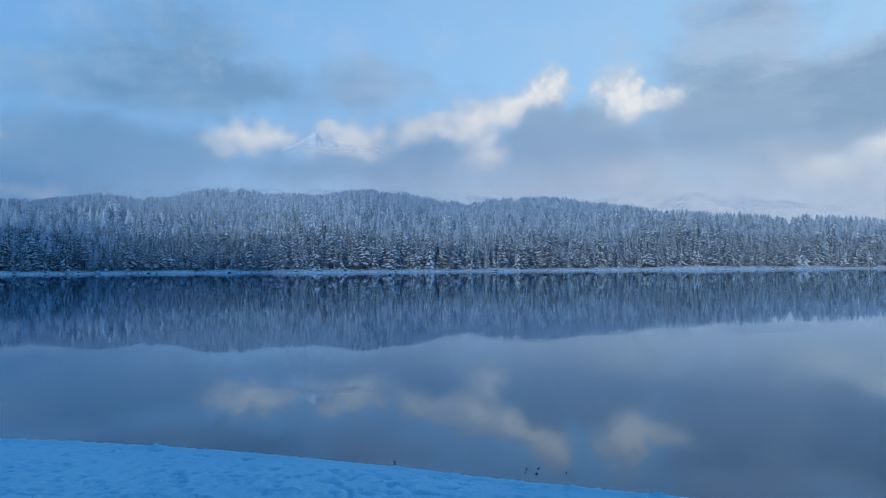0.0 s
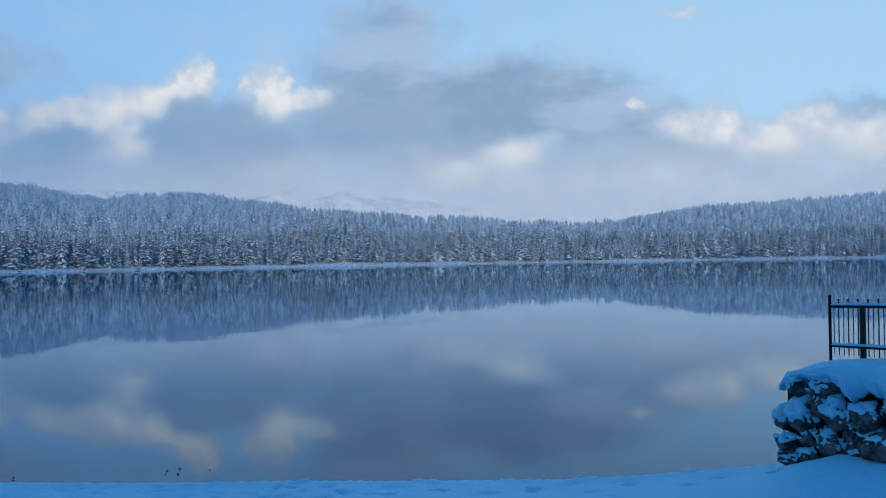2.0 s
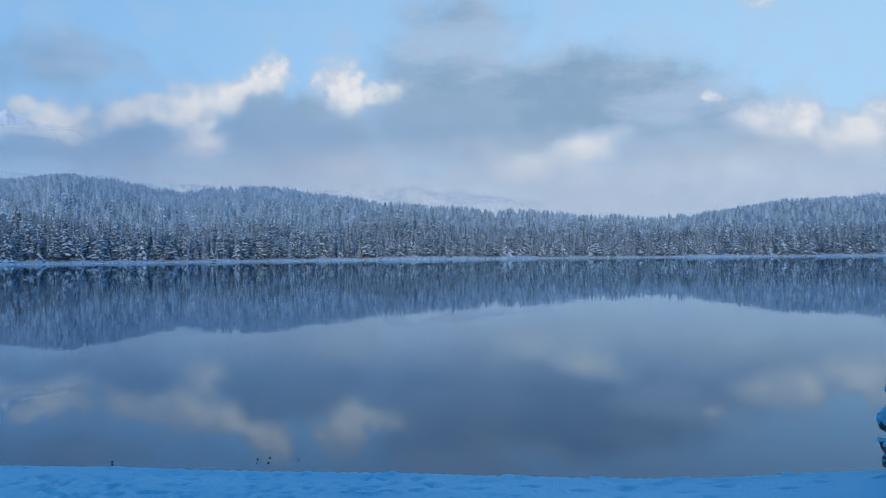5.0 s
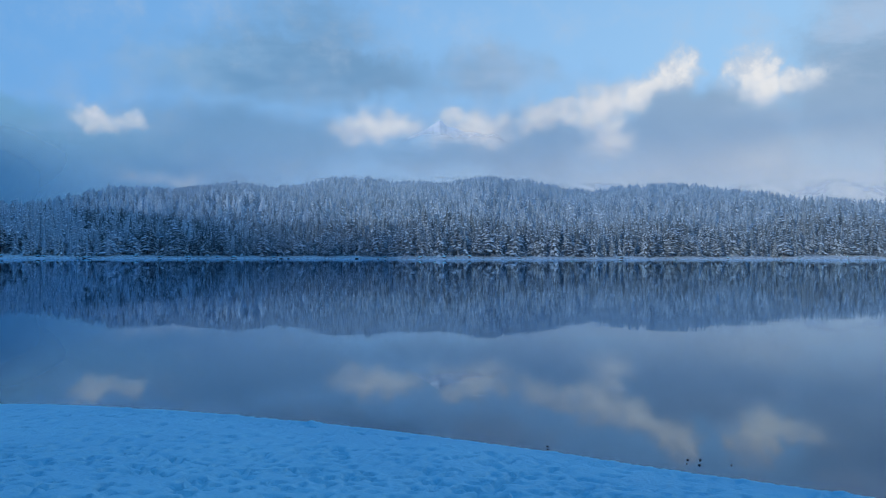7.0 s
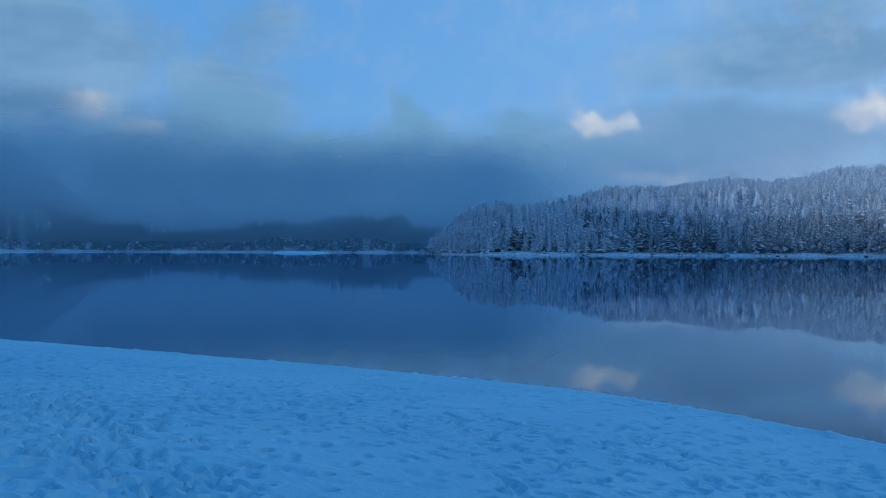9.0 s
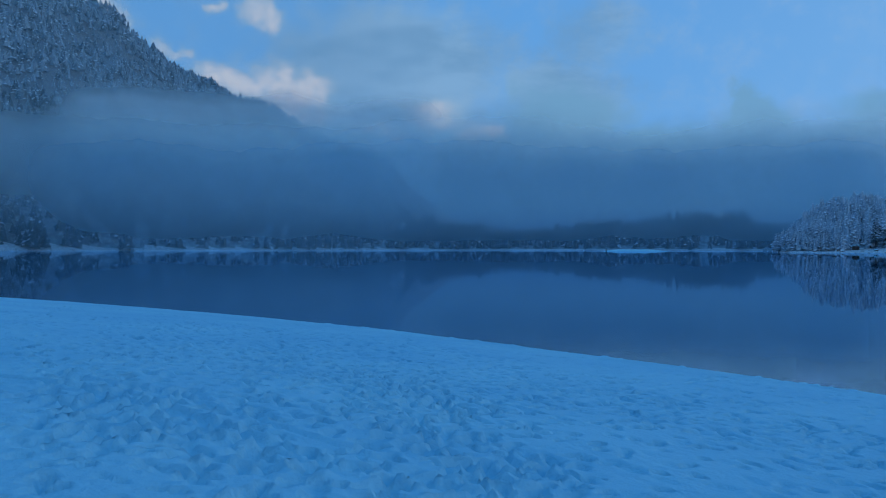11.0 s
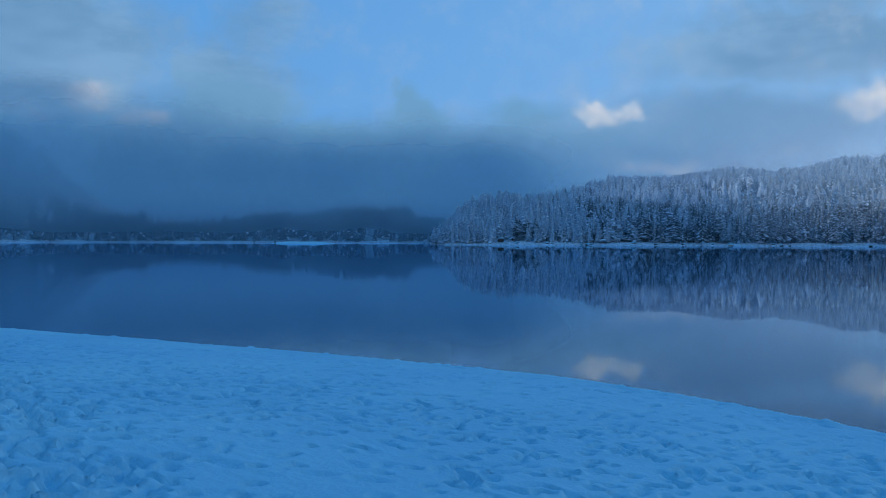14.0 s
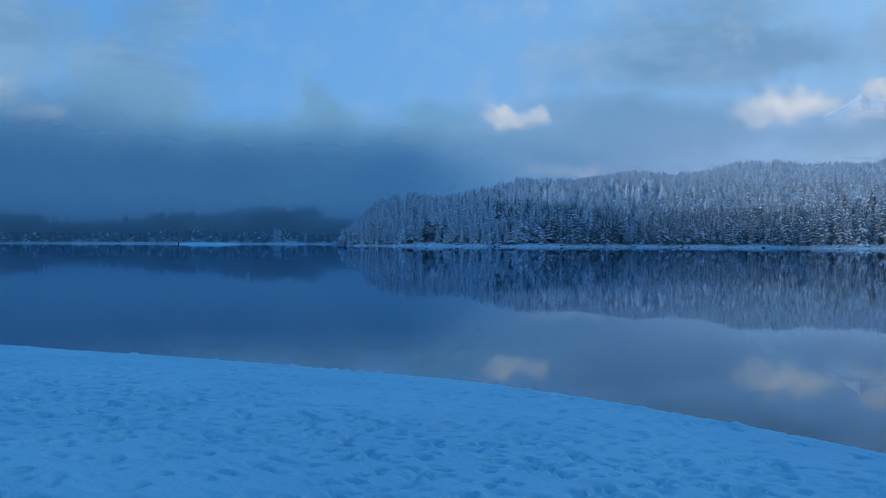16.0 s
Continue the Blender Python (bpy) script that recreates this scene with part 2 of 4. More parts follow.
ROCK = finish(m, T, T.mix(T.ramp(T.noise(p, 7.0, 8, 0.7), 0.38, 0.66), (0.014, 0.010, 0.010), (0.27, 0.18, 0.155)), T.ramp(T.noise(p, 8, 3), 0.3, 0.7, 0.45, 0.8), T.noise(p, 9.0, 8, 0.65), 0.7, 0.05)

# hillsides: snow between trees, bare rock where steep
m, T = material("snowy_hillside")
g = T.node("ShaderNodeNewGeometry")
p = g.outputs["Position"]
sep = T.node("ShaderNodeSeparateXYZ")
T.put(sep.inputs[0], g.outputs["Normal"])
crag = T.ramp(T.math("MULTIPLY_ADD", T.noise(p, 0.02, 8, 0.65), 0.6, sep.outputs[2]), 1.18, 1.02)
soil = T.mix(T.ramp(T.noise(p, 0.12, 8, 0.7), 0.36, 0.66), (0.34, 0.40, 0.45), (0.10, 0.125, 0.14))
HILL = finish(m, T, T.mix(crag, soil, (0.20, 0.22, 0.24)), 0.85, T.noise(p, 0.4, 6, 0.6), 0.6, 0.6)

m, T = material("shore_snow")
p = spot_of(T)
HILL_SNOW = finish(m, T, T.mix(T.ramp(T.noise(p, 0.6, 6, 0.65), 0.45, 0.62), (0.78, 0.83, 0.87), (0.32, 0.32, 0.31)), 0.8, T.noise(p, 0.8, 5), 0.6, 0.3)

# lake: still, with long faint ripples
m, T = material("still_lake_water")
p = spot_of(T)
rip = T.noise(T.mapping(p, scale=(0.45, 1.0, 1.0)), 1.6, 3, 0.5)
swell = T.noise(T.mapping(p, scale=(0.05, 0.16, 1.0)), 1.0, 2, 0.5)
calm = T.ramp(T.noise(T.mapping(p, scale=(0.006, 0.018, 1.0)), 1.0, 3), 0.40, 0.62, 0.25, 1.0)
hgt = T.math("MULTIPLY", T.math("MULTIPLY_ADD", rip, 0.028, T.math("MULTIPLY", swell, 0.16)), calm)
n = T.node("ShaderNodeBump")
n.inputs["Strength"].default_value, n.inputs["Distance"].default_value = 1.0, 0.06
T.put(n.inputs["Height"], hgt)
deep, gloss, fres, both = T.node("ShaderNodeBsdfDiffuse"), T.node("ShaderNodeBsdfGlossy"), T.node("ShaderNodeFresnel"), T.node("ShaderNodeMixShader")
deep.inputs["Color"].default_value = (0.001, 0.045, 0.105, 1)
gloss.inputs["Color"].default_value = (0.71, 0.88, 1.0, 1)
gloss.inputs["Roughness"].default_value = 0.02
fres.inputs["IOR"].default_value = 1.33
for q in (gloss, fres):
    T.put(q.inputs["Normal"], n.outputs[0])
T.put(both.inputs[0], T.math("MULTIPLY", fres.outputs[0], 1.10, clamp=True))
T.put(both.inputs[1], deep.outputs[0])
T.put(both.inputs[2], gloss.outputs[0])
T.put(T.node("ShaderNodeOutputMaterial").inputs[0], both.outputs[0])
WATER = m


def make_mist(name, colour, low, full, top, gone, amount, scale=0.006):
    """Thin mist sheets: thickness by height above the lake and in drifts."""
    m, T = material(name)
    p = spot_of(T)
    sep = T.node("ShaderNodeSeparateXYZ")
    drift = T.noise(p, scale, 5, 0.55)
    T.put(sep.inputs[0], p)
    z = T.math("MULTIPLY_ADD", T.math("SUBTRACT", drift, 0.5), (gone - top) * 1.4, sep.outputs[2])
    a = T.math("MULTIPLY", T.ramp(sep.outputs[2], low, full), T.ramp(z, gone, top))
    a = T.math("MULTIPLY", a, T.ramp(T.noise(p, scale * 1.9, 4), 0.25, 0.65, amount * 0.8, amount))
    # the sheets' ends thin out along their length
    uv = T.node("ShaderNodeTexCoord").outputs["UV"]
    us = T.node("ShaderNodeSeparateXYZ")
    T.put(us.inputs[0], uv)
    ends = T.math("MULTIPLY", T.ramp(us.outputs[0], 0.0, 0.14), T.ramp(us.outputs[0], 1.0, 0.86))
    a = T.math("MULTIPLY", a, ends)
    d, tr, add = T.node("ShaderNodeBsdfDiffuse"), T.node("ShaderNodeBsdfTranslucent"), T.node("ShaderNodeMixShader")
    for s in (d, tr):
        s.inputs["Color"].default_value = (*colour, 1)
    add.inputs[0].default_value = 0.5
    T.put(add.inputs[1], d.outputs[0])
    T.put(add.inputs[2], tr.outputs[0])
    mixs = T.node("ShaderNodeMixShader")
    T.put(mixs.inputs[0], a)
    T.put(mixs.inputs[1], T.node("ShaderNodeBsdfTransparent").outputs[0])
    T.put(mixs.inputs[2], add.outputs[0])
    T.put(T.node("ShaderNodeOutputMaterial").inputs[0], mixs.outputs[0])
    return m


# ---- mesh helpers ----
def mesh_from(name, verts, faces, mat=None, smooth=False):
    """A mesh from arrays; faces: an (n, 3) or (n, 4) array."""
    me = bpy.data.meshes.new(name)
    verts, faces = np.asarray(verts, np.float32), np.asarray(faces, np.int32)
    k = faces.shape[1]
    me.vertices.add(len(verts))
    me.vertices.foreach_set("co", verts.ravel())
    me.loops.add(faces.size)
    me.loops.foreach_set("vertex_index", faces.ravel())
    me.polygons.add(len(faces))
    me.polygons.foreach_set("loop_start", np.arange(0, faces.size, k, dtype=np.int32))
    me.polygons.foreach_set("use_smooth", np.full(len(faces), smooth))
    me.update(calc_edges=True)
    if mat:
        me.materials.append(mat)
    return me


def grid_faces(nu, nv):
    i = np.arange(nu * nv).reshape(nu, nv)
    return np.stack([i[:-1, :-1], i[1:, :-1], i[1:, 1:], i[:-1, 1:]], -1).reshape(-1, 4)


def wave(x, y, seed, octaves=5, base=1.0, gain=0.5):
    """Smooth noise on arrays: turned sine products summed over octaves."""
    r = np.random.RandomState(seed)
    out, amp, f = np.zeros_like(x, dtype=float), 1.0, base
    for _ in range(octaves):
        for _ in range(3):
            a, b, c = r.uniform(0, 2 * np.pi, 3)
            u, v = x * np.cos(a) + y * np.sin(a), -x * np.sin(a) + y * np.cos(a)
            out += amp * np.sin(f * u + b + 1.3 * np.sin(0.7 * f * v + c)) / 3
        amp, f = amp * gain, f * 2.1
    return out


# ---- shape of the land: azimuth in degrees, anticlockwise from the first view ----
SHORE_A = [-180, -118, -112, -80, -60, -45, -20, -5, 6, 10.6, 11.4, 18, 27, 35, 40, 41.0, 41.9, 52, 65, 80, 100, 118, 180]
SHORE_D = [75, 75, 300, 800, 880, 860, 716, 573, 515, 497, 545, 556, 552, 566, 590, 610, 1075, 1120, 1140, 1000, 900, 75, 75]
# unseen heights past -100 and 100 are added to block the sun
RIDGE_A = [-180, -150, -120, -100, -60, -52, -47, -40, -35, -31, -28, -25, -20, -16, -13, -10, -8, -4, -1.5, 1.6, 5, 8.4, 13.2, 16.7, 19.6, 22.3, 25, 29.6, 33, 36.7, 38.6, 39.4, 40.1, 41, 41.9, 43, 48, 54, 58, 62, 66, 68.3, 71.0, 73.6, 76.4, 78.5, 81.2, 83.2, 85.5, 90, 96, 104, 118, 130, 140, 150, 165, 180]
RIDGE_E = [31, 30, 22, 8, 4.3, 3.95, 3.7, 3.5, 2.9, 2.5, 2.7, 3.1, 3.4, 3.75, 3.8, 4.25, 4.6, 4.5, 4.1, 4.8, 5.1, 4.85, 5.05, 4.9, 4.45, 4.7, 4.5, 4.3, 3.45, 3.2, 2.6, 2.2, 1.4, 0.7, 0.6, 2.0, 2.1, 1.6, 1.6, 2.4, 5.5, 6.6, 7.6, 9.0, 9.8, 10.7, 12.3, 13.7, 15.0, 17.5, 18, 20, 24, 27, 26, 27, 31, 31]
RUN_A = [-180, -115, -100, -60, -40, -30, -14, -9, 10, 22, 29, 33, 37, 41, 43, 50, 56, 62, 80, 100, 118, 180]
RUN_D = [430, 430, 300, 620, 520, 330, 380, 900, 980, 800, 480, 300, 150, 40, 250, 400, 700, 1000, 1350, 700, 430, 430]


def land(x, y):
    """Height of the ground at x, y, its shore distance d and the distance past the shore."""
    az = np.degrees(np.arctan2(-x, y))
    r = np.hypot(x, y)
    d = np.interp(az, SHORE_A, SHORE_D) + 7 * wave(az, 0 * az, 5, 4, 0.5) * (np.abs(az - 41.3) > 1.5)
    run = np.interp(az, RUN_A, RUN_D)
    e = np.radians(np.interp(az, RIDGE_A, RIDGE_E))
    tall = np.maximum(EYE + (d + run) * np.tan(e) - np.interp(az, [-180, 41, 42, 60, 180], [13, 13, 13, 15, 15]), 1.0)
    past = r - d
    s = np.clip(past / run, -1, 3)
    rise = np.where(s < 1, np.sin(np.clip(s, 0, 1) * np.pi / 2) ** 1.15, 1 - 0.25 * np.clip(s - 1, 0, 2))
    z = 1.15 * np.clip(past / 6, 0, 1) ** 0.7 * (1 + 0.35 * wave(x, y, 12, 3, 0.11)) + tall * rise * (0.94 + 0.06 * wave(x, y, 9, 4, 0.02)) * np.clip(past / 30, 0, 1)
    z = np.where(past < 0, np.maximum(past * 0.12, -8.0) - 0.05, z)
    return z, d, past


# ---- ground: one sheet from under the lake to the horizon ----
azs = np.radians(np.concatenate([np.arange(-180, -60, 2.0), np.arange(-60, 100, 0.28), np.arange(100, 180.1, 2.0)]))
rad = np.concatenate([[60.0, 200, 350], np.arange(440, 760, 5.0), np.arange(760, 1300, 12.0), np.geomspace(1300, 4700, 55)])
A, R = np.meshgrid(azs, rad, indexing="ij")
X, Y = -np.sin(A) * R, np.cos(A) * R
Z, _, P = land(X, Y)
me = mesh_from("ground", np.stack([X, Y, Z], -1).reshape(-1, 3), grid_faces(*X.shape), HILL, True)
me.flip_normals()
me.materials.append(HILL_SNOW)
pc = (P[:-1, :-1] + P[1:, 1:]) / 2
me.polygons.foreach_set("material_index", (pc.ravel() < 16).astype(np.int32))
ground = tagged(new("ground", me), "snow-covered hills and lake shore round the water, with an unseen sun-blocking ridge added behind", "ground", kind="structure")

# ---- lake ----
a = np.radians(np.arange(0, 360, 3.0))
rr = np.array([2.0, 12, 30, 80, 200, 500, 900, 1300])
A, R = np.meshgrid(np.append(a, a[0] + 2 * np.pi), rr, indexing="ij")
me = mesh_from("lake", np.stack([np.cos(A) * R, np.sin(A) * R, 0 * R], -1).reshape(-1, 3), grid_faces(*A.shape), WATER, True)
me.flip_normals()
lake = tagged(new("water", me), "still dark blue mountain lake reflecting the clouds", "lake", kind="structure")

# ---- snow beach ----
EDGE_X = [-140, -90, -60, -51.7, -42.4, -34.2, -26.6, -21.5, -14.5, -11, -7.6, -5.5, -3.4, 0, 2.25, 3.4, 5.3, 7.4, 9.5, 30]
EDGE_Y = [-60, -22, -3.5, 1.0, 5.5, 8.9, 11.5, 12.7, 14.1, 14.75, 14.6, 14.2, 13.45, 12.0, 10.95, 10.35, 9.45, 8.85, 8.6, 6.0]


def smooth_interp(x, xs, ys, width):
    return sum(np.interp(x + o * width, xs, ys) for o in (-1, -0.5, 0, 0.5, 1)) / 5


def beach_base(x, y):
    edge = smooth_interp(x, EDGE_X, EDGE_Y, 1.6) + 0.05 * wave(x, 0 * x, 3, 4, 1.1) + 0.008 * wave(x, y, 4, 3, 5.0)
    slope = (smooth_interp(x + 0.5, EDGE_X, EDGE_Y, 1.6) - smooth_interp(x - 0.5, EDGE_X, EDGE_Y, 1.6))
    s = (edge - y) / np.sqrt(1 + slope ** 2)
    lip = 0.16 * np.clip((s + 0.02) / 0.10, 0, 1) ** 0.6
    z = np.where(s > -0.02, lip + 0.10 * np.clip(s, 0, 13) + 0.02 * np.clip(s - 13, 0, 40), -0.6 + 0 * s)
    z = np.where(s > -0.02, z, np.maximum(-0.04 + 0.25 * s, -2.0))
    return z, s


def beach_height(x, y):
    z, s = beach_base(x, y)
    inside = np.clip(s / 0.6, 0, 1)
    # drift against the wall
    u, v = (x - 8.15) * 0.2 - (y - 8.45) * 0.98, (x - 8.15) * 0.98 + (y - 8.45) * 0.2
    z = z + 0.24 * np.exp(-(np.minimum(v - 0.1, 0) / 0.9) ** 2) * np.clip((u - 0.05) / 0.9, 0, 1) * np.clip((4 - u) / 1.5, 0, 1)
    return z + inside * (0.035 * wave(x, y, 21, 3, 0.8) + 0.006 * wave(x, y, 22, 4, 4.0)), s


XN = np.concatenate([np.arange(-62, -24, 0.2), np.arange(-24, -15, 0.07), np.arange(-15, -12.5, 0.036), np.arange(-12.5, -3.5, 0.029), np.arange(-3.5, -1, 0.034), np.arange(-1, 10.3, 0.055)])
YN = np.concatenate([np.arange(-6, -1, 0.16), np.arange(-1, 0.6, 0.05), np.arange(0.6, 6.5, 0.034), np.arange(6.5, 9.5, 0.045), np.arange(9.5, 16.0, 0.065)])


def tread(Zb, cx, cy, turn, long, wide, deep):
    """Press one footprint into the snow, with the rim that it throws up."""
    reach = long * 1.6
    i0, i1 = np.searchsorted(XN, (cx - reach, cx + reach))
    j0, j1 = np.searchsorted(YN, (cy - reach, cy + reach))
    if i1 - i0 < 2 or j1 - j0 < 2:
        return
    x, y = XN[i0:i1, None] - cx, YN[None, j0:j1] - cy
    u, v = (x * np.cos(turn) + y * np.sin(turn)) / long, (-x * np.sin(turn) + y * np.cos(turn)) / wide
    q = np.sqrt(u * u + v * v)
    shape = np.clip((1.25 - q) / 0.75, 0, 1)
    shape = shape * shape * (3 - 2 * shape)
    rim = 0.22 * np.exp(-((q - 1.4) / 0.24) ** 2)
    w = Zb[i0:i1, j0:j1]
    if deep > 0:
        w[...] = w * (1 - 0.65 * shape) - deep * shape + deep * rim
    else:
        w += -deep * shape


def trail(Zt, r, x, y, a, steps, bend, depth=0.07):
    """Steps left and right of a wandering line."""
    for n in range(steps):
        a += r.normal(bend, 0.07)
        x, y = x + 0.58 * np.cos(a), y + 0.58 * np.sin(a)
        o = 0.12 if n % 2 else -0.12
        tread(Zt, x - np.sin(a) * o + r.normal(0, 0.03), y + np.cos(a) * o + r.normal(0, 0.03), a + r.normal(0, 0.15), r.uniform(0.10, 0.14), r.uniform(0.05, 0.065), depth * r.uniform(0.7, 1.3))


def beach_treads():
    r = np.random.RandomState(77)
    Zt = np.zeros((len(XN), len(YN)))
    # old, half-filled prints all over
    for n in range(3000):
        x, y = r.uniform(-34, 3.5), r.uniform(-0.5, 14.5)
        tread(Zt, x, y, r.uniform(0, 3.14), r.uniform(0.07, 0.16), r.uniform(0.04, 0.09), r.uniform(0.008, 0.028))
    # single tracks along and down the beach
    for k in range(24):
        a = r.choice([r.normal(2.8, 0.25), r.normal(-0.35, 0.25), r.normal(1.8, 0.5)])
        trail(Zt, r, r.uniform(-30, 2), r.uniform(0, 12), a, r.randint(12, 42), 0.0, r.uniform(0.04, 0.08))
    trail(Zt, r, -4.2, 3.4, 3.45, 26, 0.0, 0.09)
    trail(Zt, r, -4.0, 3.0, 3.5, 22, 0.01, 0.09)
    trail(Zt, r, -4.4, 2.7, 2.75, 30, 0.02, 0.09)
    trail(Zt, r, -5.4, 3.0, 3.70, 16, 0.0, 0.12)
    trail(Zt, r, -6.6, 1.6, 3.3, 14, 0.0, 0.10)
    # trampled patches: centre, spread, prints
    for cx, cy, sx, sy, many in ((-13.0, 3.4, 3.2, 1.5, 620), (-8.3, 1.4, 1.3, 0.5, 240), (-6.2, 2.2, 1.6, 0.6, 180), (-10.6, 4.6, 1.5, 0.7, 230), (-8.6, 4.2, 1.3, 0.5, 200), (-6.6, 3.6, 1.1, 0.4, 190), (-5.0, 3.1, 0.7, 0.35, 90),
                                (-9.5, 6.6, 2.2, 0.7, 170), (-7.5, 8.2, 2.0, 1.0, 200), (-4.5, 9.0, 2.5, 1.0, 220), (-1.5, 9.5, 2.4, 0.9, 200), (-3.2, 6.6, 1.6, 0.8, 150), (0.6, 8.5, 1.4, 0.8, 60), (-20, 5.5, 4.0, 1.6, 420), (-15, 8.0, 4.0, 0.9, 220), (-27, 3.0, 5.0, 2.0, 380)):
        for n in range(int(many * 1.35)):
            tread(Zt, r.normal(cx, sx), r.normal(cy, sy), r.uniform(0, 3.14), r.uniform(0.05, 0.10), r.uniform(0.034, 0.055), r.uniform(0.03, 0.07))
    # crumbs of snow thrown up round the prints
    for n in range(1800):
        x, y = r.uniform(-16, 8), r.uniform(0.5, 14)
        if wave(np.array(x), np.array(y), 31, 2, 0.45) > 0.0:
            tread(Zt, x, y, 0, r.uniform(0.04, 0.08), r.uniform(0.04, 0.07), -r.uniform(0.006, 0.025))
    # a sledge's furrow across the foot of the beach
    for k in range(150):
        q = k / 149
        tread(Zt, -10.6 + 4.4 * q, 0.33 + 2.34 * q + 0.12 * math.sin(5 * q), 0.49, 0.10, 0.07, 0.022)
        tread(Zt, -10.8 + 4.4 * q, 0.70 + 2.34 * q + 0.12 * math.sin(5 * q), 0.49, 0.10, 0.05, 0.012)
    # wind and thaw have rounded the edges
    Zt[1:-1] = (Zt[:-2] + 5 * Zt[1:-1] + Zt[2:]) / 7
    Zt[:, 1:-1] = (Zt[:, :-2] + 5 * Zt[:, 1:-1] + Zt[:, 2:]) / 7
    return np.clip(Zt * 1.8, -0.13, 0.05)


Xb, Yb = np.meshgrid(XN, YN, indexing="ij")
Zb, Sb = beach_height(Xb, Yb)
Zb = Zb + beach_treads() * np.clip(Sb / 0.5, 0, 1)
# small lumps of snow along the water's edge
for n in range(110):
    k = random.uniform(-30, 7.5)
    o = random.uniform(0.03, 0.55)
    tread(Zb, k, float(np.interp(k, EDGE_X, EDGE_Y)) - o, 0.0, random.uniform(0.06, 0.14), random.uniform(0.05, 0.10), -random.uniform(0.008, 0.035))
beach = tagged(new("snow_beach", mesh_from("snow_beach", np.stack([Xb, Yb, Zb], -1).reshape(-1, 3), grid_faces(*Xb.shape), SNOW, True)), "trodden snow beach with blue shade in its colour and many footprints", "snow", kind="structure")

# the rest of the beach, round and behind
XO = np.concatenate([np.arange(-150, -62, 4.0), XN[[0]], np.arange(-58, 10, 4.0), XN[[-1]], np.arange(12, 60, 4.0)])
YO = np.concatenate([np.arange(-110, -7, 4.0), YN[[0]], np.arange(-4, 15, 2.0), YN[[-1]]])
Xo, Yo = np.meshgrid(XO, YO, indexing="ij")
Zo, _ = beach_base(Xo, Yo)
fo = grid_faces(*Xo.shape)
mid = np.stack([Xo, Yo], -1).reshape(-1, 2)[fo].mean(1)
fo = fo[~((mid[:, 0] > XN[0]) & (mid[:, 0] < XN[-1]) & (mid[:, 1] > YN[0]) & (mid[:, 1] < YN[-1]))]
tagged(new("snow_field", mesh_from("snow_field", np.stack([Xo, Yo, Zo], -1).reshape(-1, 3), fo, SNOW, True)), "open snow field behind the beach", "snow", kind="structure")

# ---- trees ----
def conifer(seed, tall, wide, clumps, droop=0.55, bare=0.05, full=0.85, pads=8, core=0.32, plump=0.30):
    """A conifer: bough pads in a ragged cone round a dark core, most of them with snow on top.
    full: how fast the cone widens downwards; bare: share of naked stem. Verts, tris and which tris are snow."""
    r = np.random.RandomState(seed)
    vs, fs, sn = [], [], []
    gaps = r.uniform(0.55, 1.2, 9)
    for k in range(clumps):
        t = 1 - ((k + r.uniform(0.1, 0.9)) / clumps) ** 0.75
        z = tall * (bare + (1.0 - bare) * t)
        a = 2.39996 * k + r.uniform(-0.5, 0.5)
        env = wide * (1 - t) ** full * gaps[int(4.5 * (1 + math.sin(a + 5 * t))) % 9] + 0.012 * tall
        far = env * r.uniform(0.7, 1.1)
        near = far * r.uniform(0.1, 0.35)
        half = plump * env * r.uniform(0.7, 1.3) + 0.008 * tall
        fall, high_ = (far - near) * droop * r.uniform(0.6, 1.4), half * r.uniform(0.5, 0.8)
        c, s_ = math.cos(a), math.sin(a)
        m = near + (far - near) * r.uniform(0.55, 0.75)
        b = len(vs)
        vs += [(c * near, s_ * near, z), (c * m - s_ * half, s_ * m + c * half, z - fall * 0.75), (c * far, s_ * far, z - fall),
               (c * m + s_ * half, s_ * m - c * half, z - fall * 0.75), (c * m * 0.9, s_ * m * 0.9, z - fall * 0.45 + high_ * 0.45), (c * m * 0.8, s_ * m * 0.8, z - fall * 0.6 - high_ * 0.9)]
        white = r.uniform() < 0.8
        for i in range(4):
            j = (i + 1) % 4
            fs.append((b + i, b + j, b + 4))
            sn.append(int(white and r.uniform() < 0.9))
        for i in range(pads - 4):
            i = (1, 2, 0, 3)[i]
            fs.append((b + (i + 1) % 4, b + i, b + 5))
            sn.append(0)
    if core > 0:
        b = len(vs)
        vs += [(0, 0, tall * (0.97 if pads == 8 else 0.84))] + [(math.cos(q) * wide * core, math.sin(q) * wide * core, tall * (bare + 0.03)) for q in (0.3, 1.5, 2.8, 4.0, 5.3)]
        for i in range(5):
            fs.append((b, b + 1 + i, b + 1 + (i + 1) % 5))
            sn.append(0)
    return np.array(vs), np.array(fs), np.array(sn)


def scatter(rng, n, a0, a1, into0, into1, power=1.0):
    """Random places on the land between two azimuths and two distances past the shore."""
    az = np.radians(rng.uniform(a0, a1, n))
    d0 = np.interp(np.degrees(az), SHORE_A, SHORE_D)
    r = d0 + into0 + (into1 - into0) * rng.uniform(0, 1, n) ** power
    x, y = -np.sin(az) * r, np.cos(az) * r
    z, d, past = land(x, y)
    keep = past > 5
    return x[keep], y[keep], z[keep], past[keep]


def crown_mesh(name, shape, needles, snow):
    me = mesh_from(name, shape[0], shape[1], needles)
    me.materials.append(snow)
    me.polygons.foreach_set("material_index", shape[2].astype(np.int32))
    return me


